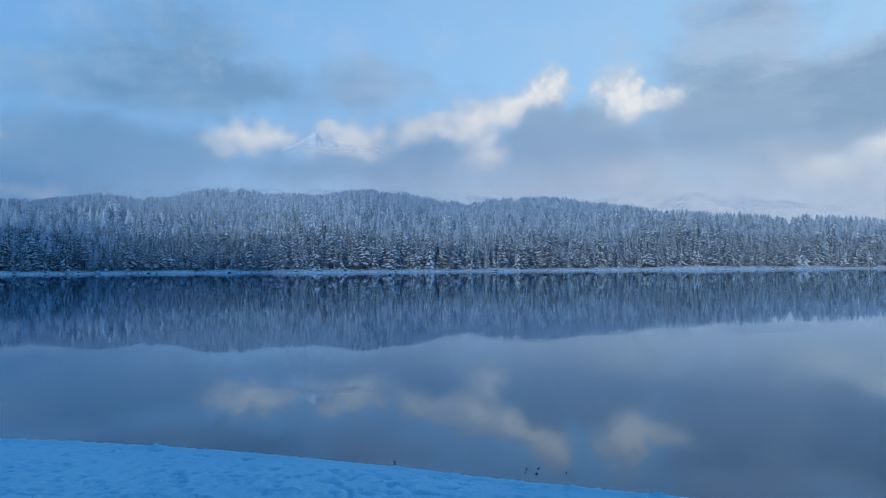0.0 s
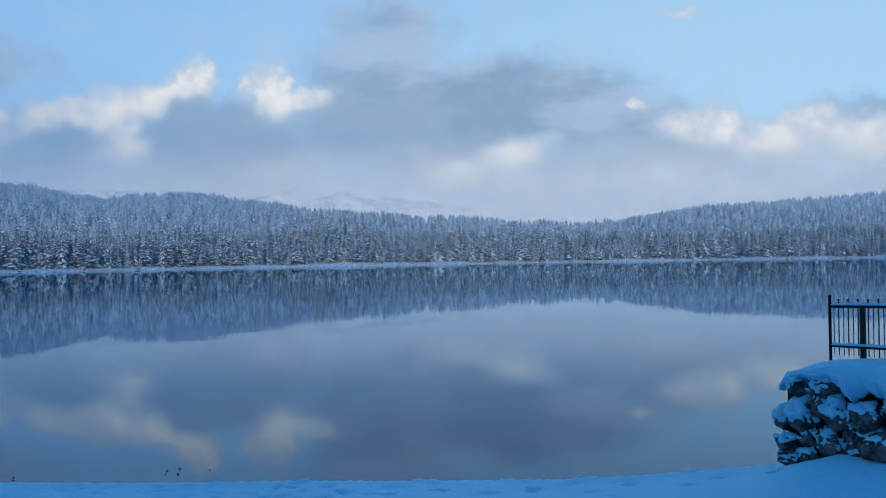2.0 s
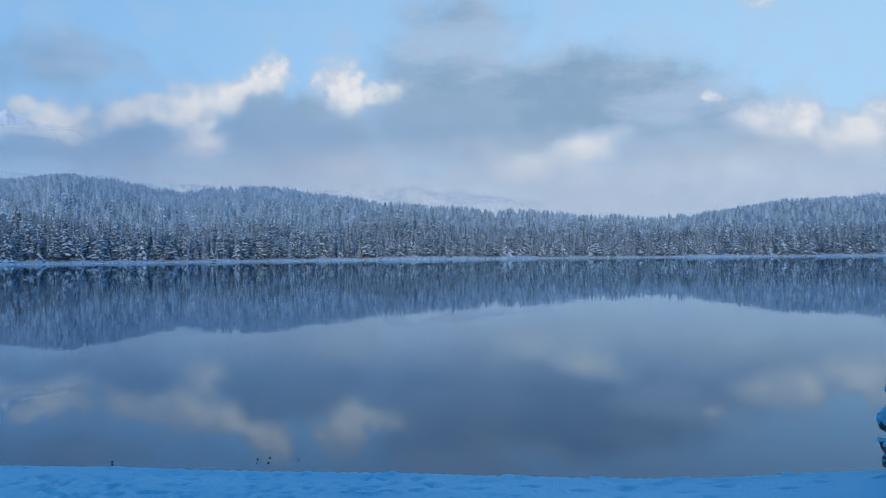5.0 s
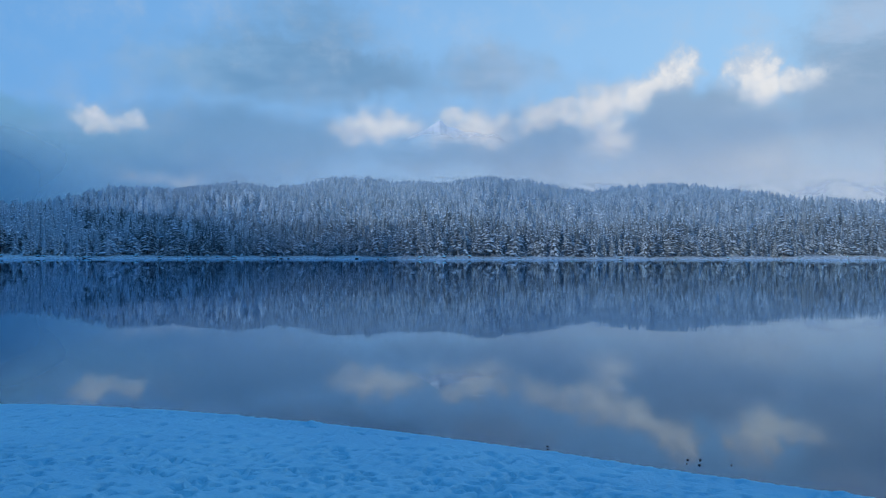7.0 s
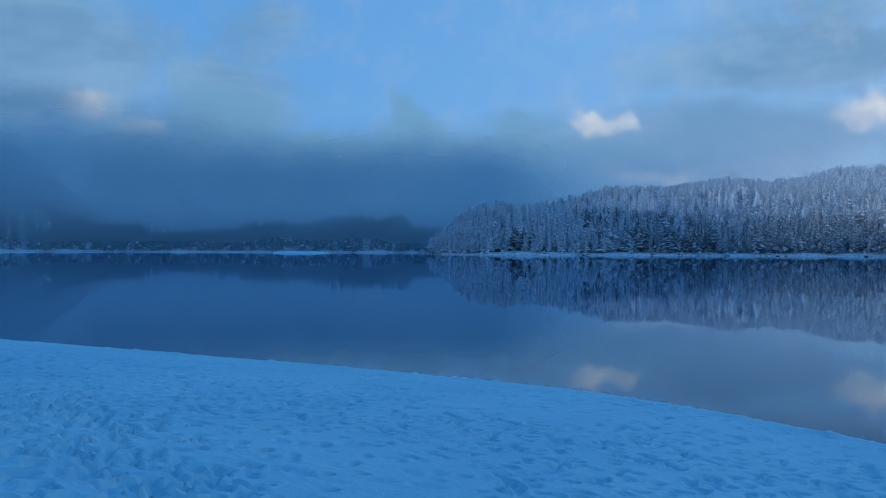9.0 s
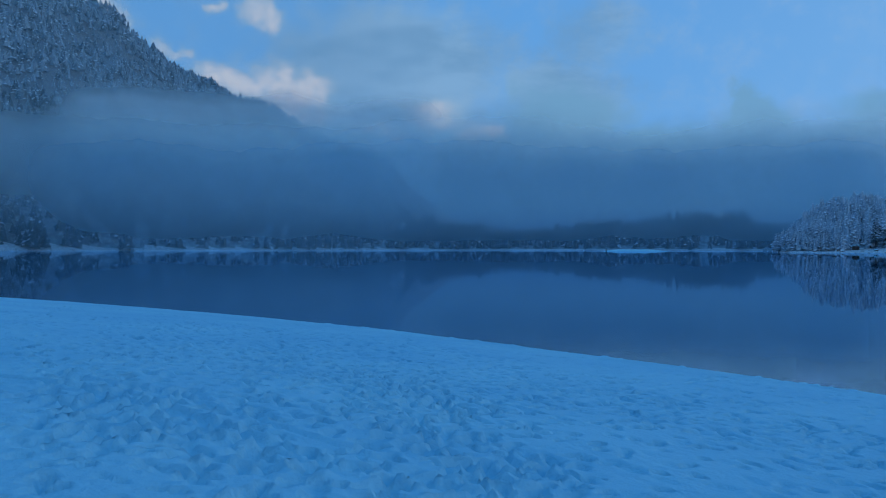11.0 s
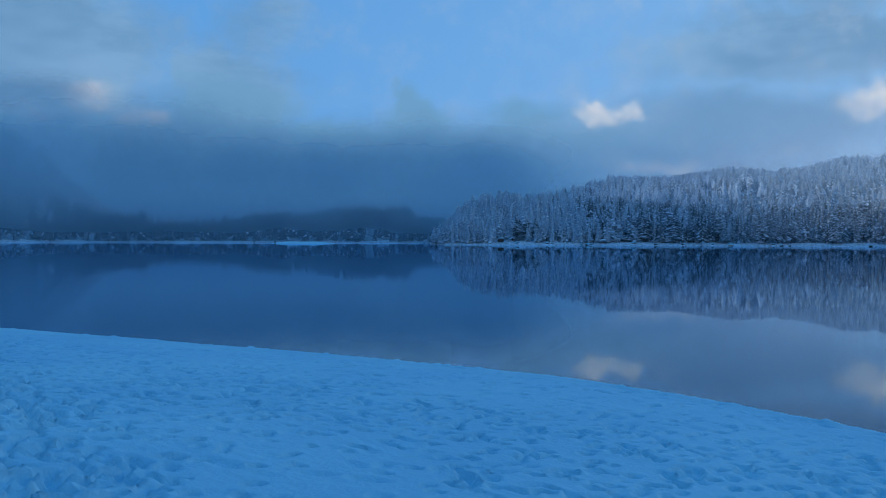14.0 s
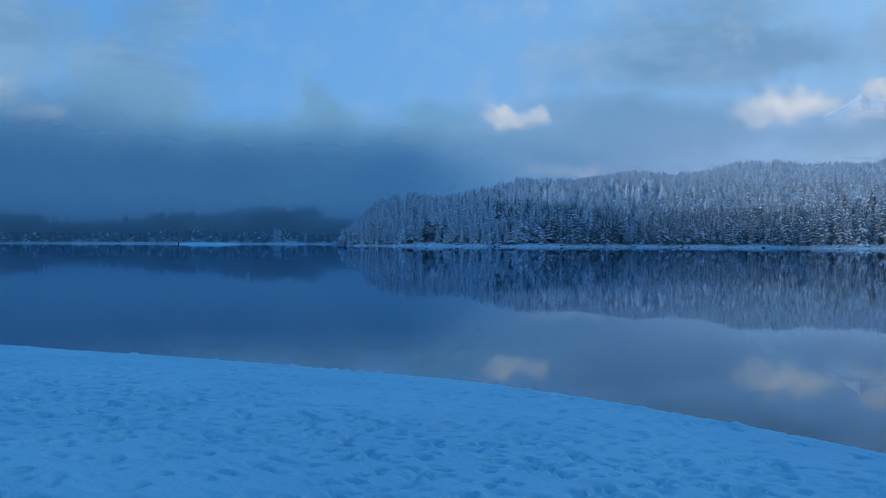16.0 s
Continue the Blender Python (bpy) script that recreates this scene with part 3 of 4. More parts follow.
def forest(name, rng, places, kinds, tall, needles, snow, label):
    """Woods: many trees joined into one mesh."""
    x, y, z = places
    pick = rng.randint(0, len(kinds), len(x))
    stand = 1 + 0.22 * wave(x, y, 91, 2, 0.03)
    size, turn, lean = rng.uniform(*tall, len(x)) * stand, rng.uniform(0, 6.283, len(x)), rng.uniform(0.85, 1.25, len(x))
    V, F, S, n = [], [], [], 0
    for k, (kv, kf, ks) in enumerate(kinds):
        i = np.where(pick == k)[0]
        if not len(i):
            continue
        c, s = np.cos(turn[i])[:, None], np.sin(turn[i])[:, None]
        h, w = size[i][:, None], (size[i] * lean[i])[:, None]
        vx = (kv[None, :, 0] * c - kv[None, :, 1] * s) * w + x[i][:, None]
        vy = (kv[None, :, 0] * s + kv[None, :, 1] * c) * w + y[i][:, None]
        vz = kv[None, :, 2] * h + z[i][:, None] - 0.3
        V.append(np.stack([vx, vy, vz], -1).reshape(-1, 3))
        F.append((kf[None] + (n + np.arange(len(i)) * len(kv))[:, None, None]).reshape(-1, 3))
        S.append(np.tile(ks, len(i)))
        n += len(i) * len(kv)
    me = crown_mesh(name, (np.concatenate(V), np.concatenate(F), np.concatenate(S)), needles, snow)
    return tagged(new(name, me), label, "forest", kind="stuff")


rng = np.random.RandomState(11)
mid_kinds = [conifer(k, 1.0, 0.20 + 0.026 * k, 30, 0.6, 0.05, 0.85, 8, 0.4, 0.28) for k in range(6)] + [conifer(k + 50, 0.9, 0.27 + 0.025 * k, 30, 0.25, 0.12, 0.5, 8, 0.4, 0.28) for k in range(5)]
low_kinds = [conifer(k + 20, 1.0, 0.25 + 0.026 * k, 15, 0.6, 0.04, 0.75, 5, 0.6) for k in range(7)]
tiny_kinds = [conifer(k + 40, 1.0, 0.28 + 0.026 * k, 9, 0.6, 0.04, 0.7, 4, 0.65, 0.36) for k in range(8)]
places = scatter(rng, 2550, -60, 31, 12, 120)[:3]
forest("shore_forest", rng, places, mid_kinds, (8, 20), NEEDLES, SHORE_SNOW, "dense spruce and pine wood dusted with snow")
bush_kinds = [conifer(k + 70, 0.8, 0.55, 14, 0.1, 0.0, 0.4, 5, 0.0) for k in range(4)]
places = [q for q in scatter(rng, 700, -58, 40.6, 6, 16)[:3]]
clear_of_hut = np.abs(np.degrees(np.arctan2(-places[0], places[1])) - 36.7) > 0.4
places = [q[clear_of_hut] for q in places]
forest("frosted_bushes", rng, places, bush_kinds, (1.2, 4.5), NEEDLES_FAR, BOUGH_SNOW, "bare bushes white with hoarfrost along the far shore")
places = [np.concatenate(q) for q in zip(*(scatter(rng, n, *span)[:3] for n, span in ((190, (37.2, 41.2, 5, 30)), (190, (35.5, 41, 12, 120)), (360, (21, 37, 9, 120)), (250, (28, 37, 9, 120)), (230, (36.4, 40.5, 20, 110)))))]
forest("frosted_point_wood", rng, places, mid_kinds, (7, 17), NEEDLES_RIMED, MOUNTAIN_SNOW, "hoary trees on the wooded point, white with frost")
# the lower slopes: hoary towards the point, darker stands in between, with soft borders
x, y, z = scatter(rng, 5680, -60, 40, 95, 420)[:3]
deg = np.degrees(np.arctan2(-x, y)) + 2.5 * wave(x, y, 95, 3, 0.02)
u = rng.uniform(0, 1, len(x))
hoary = u < np.clip((deg - 18) / 18, 0, 0.9)
dark = ~hoary & (u > 1 - 0.75 * np.clip(1 - np.abs(deg - 15) / 9, 0, 1))
for pick, needles, snow, label in ((hoary, NEEDLES_RIMED, BOUGH_SNOW, "hoary spruce forest on the slopes behind the point"),
                                   (dark, NEEDLES, SHORE_SNOW, "dark spruce forest with thin snow on the lower slopes"),
                                   (~hoary & ~dark, NEEDLES_FAR, BOUGH_SNOW, "rimed spruce forest on the lower slopes")):
    forest("near_hill_forest", rng, (x[pick], y[pick], z[pick]), low_kinds, (8, 16), needles, snow, label)
places = scatter(rng, 11800, -60, 34, 400, 1060)[:3]
forest("hill_forest", rng, places, tiny_kinds, (7, 13), NEEDLES_FAR, BOUGH_SNOW, "rimed spruce forest covering the hills")
places = scatter(rng, 2000, 41.9, 100, 6, 300)[:3]
az = np.radians(rng.uniform(39.6, 42.6, 170))
rr = rng.uniform(1085, 1330, 170)
x, y = -np.sin(az) * rr, np.cos(az) * rr
places = [np.append(q, w) for q, w in zip(places, (x, y, np.maximum(land(x, y)[0], 0.5 + 0.09 * (rr - 1085))))]
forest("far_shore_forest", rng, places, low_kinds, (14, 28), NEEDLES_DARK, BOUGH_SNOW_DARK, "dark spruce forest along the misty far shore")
places = scatter(rng, 8200, 65, 95, 120, 1450)[:3]
forest("mountain_forest", rng, places, tiny_kinds, (13, 23), NEEDLES_FAR, BOUGH_SNOW, "spruce forest climbing the steep mountain")


# ---- mist ----
def mist_sheet(a0, a1, past, top, mat, label, base=0.3, far=None):
    """A long curved sheet of mist that stands over the land, past metres beyond the shore."""
    u = np.linspace(0, 1, 90)
    deg = a0 + (a1 - a0) * u
    az = np.radians(deg)
    r = smooth_interp(np.minimum(deg, 34), SHORE_A, SHORE_D, 4.0) + past + 10 * np.sin(u * 23) if far is None else far + 0 * u
    z = np.linspace(base, top, 12)
    Xm, Zm = -np.sin(az)[:, None] * r[:, None] + 0 * z, z[None, :] + 0 * u[:, None]
    Ym = np.cos(az)[:, None] * r[:, None] + 0 * z
    me = mesh_from("mist", np.stack([Xm, Ym, Zm], -1).reshape(-1, 3), grid_faces(90, 12), mat, True)
    layer = me.uv_layers.new()
    ids = np.zeros(len(me.loops), np.int32)
    me.loops.foreach_get("vertex_index", ids)
    layer.data.foreach_set("uv", np.stack([u[ids // 12], (ids % 12) / 11], -1).astype(np.float32).ravel())
    ob = tagged(new("mist", me), label, "mist", kind="stuff")
    ob.visible_shadow = False
    return ob


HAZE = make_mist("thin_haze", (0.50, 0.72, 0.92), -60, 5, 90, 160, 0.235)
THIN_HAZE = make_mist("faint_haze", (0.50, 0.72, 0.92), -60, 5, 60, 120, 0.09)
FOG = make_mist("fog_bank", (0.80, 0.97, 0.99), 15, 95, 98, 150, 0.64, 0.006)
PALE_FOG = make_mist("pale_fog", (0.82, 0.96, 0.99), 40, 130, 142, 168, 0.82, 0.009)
# the low fog's darker blue holds the mountain's shade in its colour
LOW_FOG = make_mist("shade_blue_fog", (0.32, 0.61, 0.80), -55, 75, 80, 130, 0.74, 0.006)
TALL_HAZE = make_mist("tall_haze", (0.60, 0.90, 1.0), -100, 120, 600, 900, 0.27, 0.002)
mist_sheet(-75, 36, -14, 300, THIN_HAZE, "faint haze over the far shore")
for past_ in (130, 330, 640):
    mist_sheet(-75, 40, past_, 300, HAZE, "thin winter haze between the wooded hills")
mist_sheet(29, 93, 0, 260, LOW_FOG, "fog lying on the end of the lake, coloured deep blue as in shade", far=855)
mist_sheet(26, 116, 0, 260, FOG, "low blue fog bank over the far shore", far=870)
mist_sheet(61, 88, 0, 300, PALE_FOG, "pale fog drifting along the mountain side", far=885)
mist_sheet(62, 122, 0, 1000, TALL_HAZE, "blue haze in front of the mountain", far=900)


# ---- things ----
def part(name, me, mat, parent, label=""):
    """Link a mesh (or a bmesh) as one part of a thing."""
    if isinstance(me, bmesh.types.BMesh):
        bm, me = me, bpy.data.meshes.new(name)
        bm.to_mesh(me)
        bm.free()
    if mat and not me.materials:
        me.materials.append(mat)
    ob = new(name, me)
    ob.parent = parent
    return tagged(ob, label) if label else ob


def thing(name, m, label, category, group=""):
    ob = new(name)
    ob.empty_display_size = 0.2
    ob.matrix_basis = m
    return tagged(ob, label, category, group)


def tube(points, radii, sides=6, cap=True):
    """A round bar along points: verts and quads for mesh_from."""
    pts = [Vector(q) for q in points]
    vs, fs = [], []
    for k, q in enumerate(pts):
        way_ = (pts[min(k + 1, len(pts) - 1)] - pts[max(k - 1, 0)]).normalized()
        a = way_.orthogonal().normalized()
        b = way_.cross(a)
        for j in range(sides):
            t = 6.28319 * j / sides
            vs.append(tuple(q + (a * math.cos(t) + b * math.sin(t)) * radii[k]))
    for k in range(len(pts) - 1):
        for j in range(sides):
            n = (j + 1) % sides
            fs.append((k * sides + j, k * sides + n, (k + 1) * sides + n, (k + 1) * sides + j))
    if cap:
        vs += [tuple(pts[0]), tuple(pts[-1])]
        c0, c1, e = len(vs) - 2, len(vs) - 1, (len(pts) - 1) * sides
        for j in range(sides):
            n = (j + 1) % sides
            fs += [(c0, n, j, j), (c1, e + j, e + n, e + n)]
    return vs, fs


def bar(name, points, radii, mat, parent, sides=6, label="", smooth=True):
    bm = bmesh.new()
    v, f = tube(points, radii, sides)
    vv = [bm.verts.new(q) for q in v]
    for q in f:
        bm.faces.new([vv[i] for i in dict.fromkeys(q)])
    for face in bm.faces:
        face.smooth = smooth
    return part(name, bm, mat, parent, label)


def block(name, lo, hi, mat, parent, bevel=0.006, label=""):
    bm = bmesh.new()
    bmesh.ops.create_cube(bm, size=1.0)
    for v in bm.verts:
        v.co = [l + (c + 0.5) * (h - l) for c, l, h in zip(v.co, lo, hi)]
    if bevel:
        bmesh.ops.bevel(bm, geom=bm.edges[:], offset=bevel, segments=2, affect="EDGES")
    return part(name, bm, mat, parent, label)


# trees of the first row along the far shore, each one a thing
def stem(tall, thick):
    bm = bmesh.new()
    v, f = tube([(0, 0, -0.6), (0.05, 0, tall * 0.3), (-0.04, 0.05, tall * 0.65), (0, 0, tall * 0.97)], [thick, thick * 0.8, thick * 0.5, thick * 0.1], 6, False)
    # a few bare limbs low down
    vv = [bm.verts.new(q) for q in v]
    for q in f:
        bm.faces.new([vv[i] for i in q])
    for k in range(7):
        a, z = 2.4 * k, tall * (0.07 + 0.08 * k)
        L = tall * 0.09
        v, f = tube([(0, 0, z), (math.cos(a) * L, math.sin(a) * L, z + L * 0.15)], [thick * 0.25, thick * 0.06], 4, False)
        vv = [bm.verts.new(q) for q in v]
        for q in f:
            bm.faces.new([vv[i] for i in q])
    me = bpy.data.meshes.new("trunk")
    bm.to_mesh(me)
    bm.free()
    return me


r = np.random.RandomState(5)
patterns = []
for k in range(7):
    crown = crown_mesh("crown", conifer(100 + k, 20.0, 3.4 + 0.4 * k, 100, 0.6, 0.05, 0.85, 8, 0.35, 0.24), NEEDLES, SHORE_SNOW)
    t = thing("spruce_tree", pose(0, 0, 0), "tall snow-dusted spruce on the far shore", "tree", "trees along the far shore")
    part("trunk", stem(20.0, 0.26), BARK, t)
    part("crown", crown, NEEDLES, t)
    patterns.append(t)
for k in range(4):
    crown = crown_mesh("crown", conifer(200 + k, 17.0, 4.2 + 0.5 * k, 95, 0.25, 0.2, 0.5, 8, 0.0, 0.26), NEEDLES, SHORE_SNOW)
    t = thing("pine_tree", pose(0, 0, 0), "broad pine with snow-laden boughs on the far shore", "tree", "trees along the far shore")
    part("trunk", stem(15.5, 0.3), BARK, t)
    part("crown", crown, NEEDLES, t)
    patterns.append(t)
for k in range(3):
    crown = crown_mesh("crown", conifer(240 + k, 16.0, 4.0 + 0.5 * k, 95, 0.25, 0.12, 0.5, 8, 0.3, 0.26), NEEDLES_RIMED, MOUNTAIN_SNOW)
    t = thing("pine_tree", pose(0, 0, 0), "pine white with hoarfrost on the wooded point", "tree", "trees along the far shore")
    part("trunk", stem(14.5, 0.3), BARK, t)
    part("crown", crown, NEEDLES_RIMED, t)
    patterns.append(t)
spots = []
for k in range(270):
    deg = -58 + 98.4 * (k + r.uniform(0.1, 0.9)) / 270
    d0 = float(np.interp(deg, SHORE_A, SHORE_D))
    rr_ = d0 + r.uniform(9, 24)
    x, y = -math.sin(radians(deg)) * rr_, math.cos(radians(deg)) * rr_
    z, d, past = land(np.array(x), np.array(y))
    if past > 5 and abs(deg - 36.7) > 0.45:
        spots.append((deg, x, y, float(z)))
used = set()
for deg, x, y, z in spots:
    pines = r.uniform() < (0.7 if deg > 7 else 0.5)
    k = int(r.randint(7, 11)) if pines else int(r.randint(0, 7))
    if r.uniform() < (deg - 24.0) / 13.0:
        k = int(r.randint(11, 14))
    size = r.uniform(0.5, 1.2)
    m = pose(x, y, z - 0.2, 0, 0, r.uniform(0, 360)) 
    if k in used:
        ob = copy_thing(patterns[k], m)
    else:
        ob = patterns[k]
        used.add(k)
    ob.matrix_basis = m @ Matrix.Diagonal((size * r.uniform(0.9, 1.15), size, size * r.uniform(0.9, 1.15), 1))


# boulders
def boulder_shape(seed, level=3, cuts=12, rough=0.08):
    """Unit boulder: a ball cut flat on several sides, with worn relief."""
    r_ = np.random.RandomState(seed)
    bm = bmesh.new()
    bmesh.ops.create_icosphere(bm, subdivisions=level, radius=1.0)
    planes = []
    for _ in range(cuts):
        n = Vector(r_.normal(0, 1, 3)).normalized()
        planes.append((n, r_.uniform(0.55, 0.82)))
    for v in bm.verts:
        q = v.co.copy()
        for n, c in planes:
            over = q.dot(n) - c
            if over > 0:
                q -= n * over * 0.9
        q *= 1 + rough * noise.fractal(q * 1.7 + Vector((seed * 3.1, 0, 0)), 1.0, 2.0, 4)
        v.co = q
    for f in bm.faces:
        f.smooth = True
    return bm


def snow_over(bm, seed, scale, low=0.1, thick=0.06, lean=(0, 0, 1)):
    """The snow that lies on a boulder: its own skin, raised where it faces up and sunk into the stone elsewhere."""
    out = bm.copy()
    out.normal_update()
    up = Vector(lean).normalized()
    s3 = Vector(scale)
    for v in out.verts:
        n = Vector((v.normal.x / s3.x, v.normal.y / s3.y, v.normal.z / s3.z)).normalized()
        lie = n.dot(up) - low + 0.75 * noise.fractal(v.co * 3.6 + Vector((0, seed * 1.7, 0)), 0.8, 2.0, 5)
        raised = thick * max(-1.0, min(1.0, lie * 1.8))
        v.co = v.co + Vector((n.x / s3.x, n.y / s3.y, n.z / s3.z)) * raised
    return out


def boulder(name, where, size, turn, seed, parent=None, snow=0.1, thick=0.05, label="", level=3, lean=(0, 0, 1)):
    """One boulder with its snow: a thing, or a stone of a wall."""
    bm = boulder_shape(seed, level)
    cap = snow_over(bm, seed, size, snow, thick, lean) if snow is not None else None
    for b in (bm, cap):
        if b is not None:
            bmesh.ops.scale(b, vec=size, verts=b.verts)
            bmesh.ops.rotate(b, cent=(0, 0, 0), matrix=Matrix.Rotation(turn, 3, "Z"), verts=b.verts)
            if parent is not None:
                bmesh.ops.translate(b, vec=where, verts=b.verts)
    if parent is not None:
        stone = part(name, bm, ROCK, parent)
    else:
        me = bpy.data.meshes.new(name)
        bm.to_mesh(me)
        bm.free()
        me.materials.append(ROCK)
        stone = tagged(new(name, me), label, "boulder", "boulders on the far shore")
        stone.location = where
    if cap is not None:
        part("snow_cap", cap, CAP, stone, "soft snow cap, tinted blue as in shade")
    return stone


for k in range(64):
    deg = [-3.5, -13.3, 31.0, 33.6, 35.6, 28.0, 24.9, 22.0, 12.6, 9.8, 8.2, 6.5, -22, 19.0, 26.6][k] if k < 15 else r.uniform(-50, 40)
    deg += 0.0
    d0 = float(np.interp(deg, SHORE_A, SHORE_D)) + r.uniform(1.5, 5.0)
    x, y = -math.sin(radians(deg)) * d0, math.cos(radians(deg)) * d0
    z, _, past = land(np.array(x), np.array(y))
    b = r.uniform(0.8, 1.7) if k < 15 else r.uniform(0.4, 1.2)
    boulder("shore_boulder", (x, y, max(float(z), 0.0) + b * 0.25), (b * r.uniform(1, 1.5), b, b * 0.75), r.uniform(0, 3), 300 + k, None, 0.05, 0.10, "grey boulder capped with snow on the far shore", 2)

# ---- rubble wall with its fence, on the shore ----
WALL = Matrix(((0.2, 0.98, 0, 8.15), (-0.98, 0.2, 0, 8.45), (0, 0, 1, 0), (0, 0, 0, 1)))
wall = thing("rubble_wall", WALL, "rough dry wall of dark boulders under thick snow", "wall")
# near-black core of the wall, showing in the gaps between stones
m, T = material("dark_gap_core")
p = spot_of(T)
DARK_CORE = finish(m, T, T.mix(T.noise(p, 6, 5), (0.006, 0.005, 0.005), (0.018, 0.016, 0.014)), 0.95, T.noise(p, 15, 4), 0.8, 0.03)
bm = bmesh.new()
bmesh.ops.create_grid(bm, x_segments=26, y_segments=12, size=0.5)
for v in bm.verts:
    u, w = (v.co.x + 0.5) * 3.3 + 0.22, (v.co.y + 0.5) * 1.55 - 0.1
    v.co = (u, 0.16 + 0.05 * noise.noise((u * 3, w * 3, 2)) + 0.25 * max(0, 0.55 - u) ** 2, w)
back = bmesh.ops.extrude_face_region(bm, geom=bm.faces[:])
bmesh.ops.translate(bm, vec=(0, 0.62, 0), verts=[e for e in back["geom"] if isinstance(e, bmesh.types.BMVert)])
part("core", bm, DARK_CORE, wall)


def stone(u, z, su, sz, seed, snow=0.25, thick=0.05, out=0.0):
    boulder("boulder", (u, 0.14 - out, z), (su * 1.12, max(su, sz) * 1.0, sz * 1.12), random.uniform(-0.25, 0.25), seed, wall, snow, thick / max(su, sz) * 0.2, level=4, lean=(0, -0.35, 1))


stone(0.4, 1.3, 0.17, 0.14, 1, 0.58, 0.05)
stone(0.72, 1.3, 0.22, 0.13, 2, 0.73, 0.05)
stone(0.17, 0.84, 0.17, 0.16, 3, 0.38, 0.06, -0.05)
stone(0.46, 0.95, 0.18, 0.2, 4, 0.23, 0.06, 0.02)
stone(0.7, 1.05, 0.1, 0.16, 5, 0.78, 0.04)
stone(0.91, 1.02, 0.18, 0.19, 6, 0.33, 0.06, 0.03)
stone(1.31, 1.04, 0.25, 0.16, 7, 0.63, 0.06, 0.04)
stone(1.65, 1.14, 0.19, 0.17, 8, 0.68, 0.05)
stone(1.54, 0.72, 0.29, 0.23, 9, 1.03, 0.04, 0.06)
stone(1.96, 0.98, 0.21, 0.29, 10, 0.73, 0.05, 0.06)
stone(0.28, 0.54, 0.21, 0.14, 11, 0.68, 0.05, 0.03)
stone(0.3, 0.37, 0.22, 0.1, 12, 0.83, 0.05, 0.05)
stone(0.56, 0.67, 0.15, 0.15, 13, 0.73, 0.05)
stone(0.8, 0.62, 0.17, 0.17, 14, 0.78, 0.05, 0.02)
stone(1.17, 0.76, 0.22, 0.17, 15, 0.73, 0.05)
stone(1.1, 0.9, 0.12, 0.15, 16, 0.43, 0.05, 0.03)
stone(1.08, 1.4, 0.21, 0.11, 17, 0.58, 0.06)
stone(1.32, 1.4, 0.1, 0.09, 18, 0.58, 0.05)
stone(2.08, 1.36, 0.15, 0.19, 19, 0.53, 0.05)
stone(2, 0.6, 0.16, 0.13, 20, 0.98, 0.05, 0.03)
stone(1.86, 1.4, 0.1, 0.13, 21, 0.53, 0.05)
stone(1.02, 0.6, 0.12, 0.12, 22, 0.78, 0.05)
stone(1.25, 0.5, 0.18, 0.14, 23, 0.68, 0.05, 0.02)
stone(0.55, 0.42, 0.16, 0.12, 24, 0.68, 0.05)
stone(2.35, 1.15, 0.2, 0.22, 25, 0.63, 0.05, 0.02)
stone(2.36, 0.75, 0.22, 0.22, 26, 0.83, 0.05, 0.03)
stone(2.75, 1, 0.24, 0.26, 27, 0.68, 0.05)
stone(2.72, 0.6, 0.22, 0.2, 28, 0.83, 0.05)

# thick snow on the wall's top, sagging over its face
nu, nv = 150, 48
Uq, Q = np.meshgrid(np.linspace(0.2, 3.4, nu), np.linspace(0, 1, nv), indexing="ij")
crest = np.interp(Uq, [0.2, 0.26, 0.36, 0.55, 1.04, 1.94, 3.4], [1.33, 1.44, 1.52, 1.58, 1.65, 1.72, 1.78])
lip = np.interp(Uq, [0.0, 0.2, 0.45, 0.8, 1.0, 1.25, 1.5, 1.75, 2.0, 2.4, 3.4], [0.03, 0.03, 0.09, 0.10, 0.13, 0.20, 0.19, 0.11, 0.18, 0.12, 0.12]) * (1 + 0.6 * wave(Uq, 0 * Uq, 62, 5, 7.0))
out = 0.02 + 0.03 * wave(Uq, 0 * Uq, 64, 4, 5.0)
# flat on top, then round over the lip and tuck back under it
turn = np.clip((Q - 0.6) / 0.4, 0, 1) * np.pi
Vq = np.where(Q < 0.6, 0.95 - (0.95 - out) * Q / 0.6, out - lip * 0.55 * np.sin(turn) + 0.14 * np.clip((Q - 0.8) / 0.2, 0, 1))
Zq = np.where(Q < 0.6, crest - 0.16 * np.clip(0.22 - Q, 0, 1) ** 1.2 * 3, crest - lip * (1 - np.cos(turn)))
Zq = Zq - 0.05 * np.clip((Q - 0.35) / 0.25, 0, 1) + 0.024 * wave(Uq * 1.3, Q * 3, 61, 5, 4.0)
Vq = Vq + 0.012 * wave(Uq, Q * 4, 63, 4, 9.0)
me = mesh_from("snow_layer", np.stack([Uq, Vq, Zq], -1).reshape(-1, 3), grid_faces(nu, nv), CAP, True)
part("snow_layer", me, CAP, wall, "thick soft snow layer on top")

# ---- iron fence on the wall ----
m, T = material("black_painted_iron")
p = spot_of(T)
IRON = finish(m, T, T.mix(T.ramp(T.noise(p, 40, 4), 0.55, 0.75), (0.012, 0.012, 0.014), (0.045, 0.03, 0.022)), T.ramp(T.noise(p, 25, 3), 0.3, 0.7, 0.4, 0.65), T.noise(p, 120, 3), 0.3, 0.003, Metallic=0.6)
m, T = material("dark_weathered_wood")
p = spot_of(T)
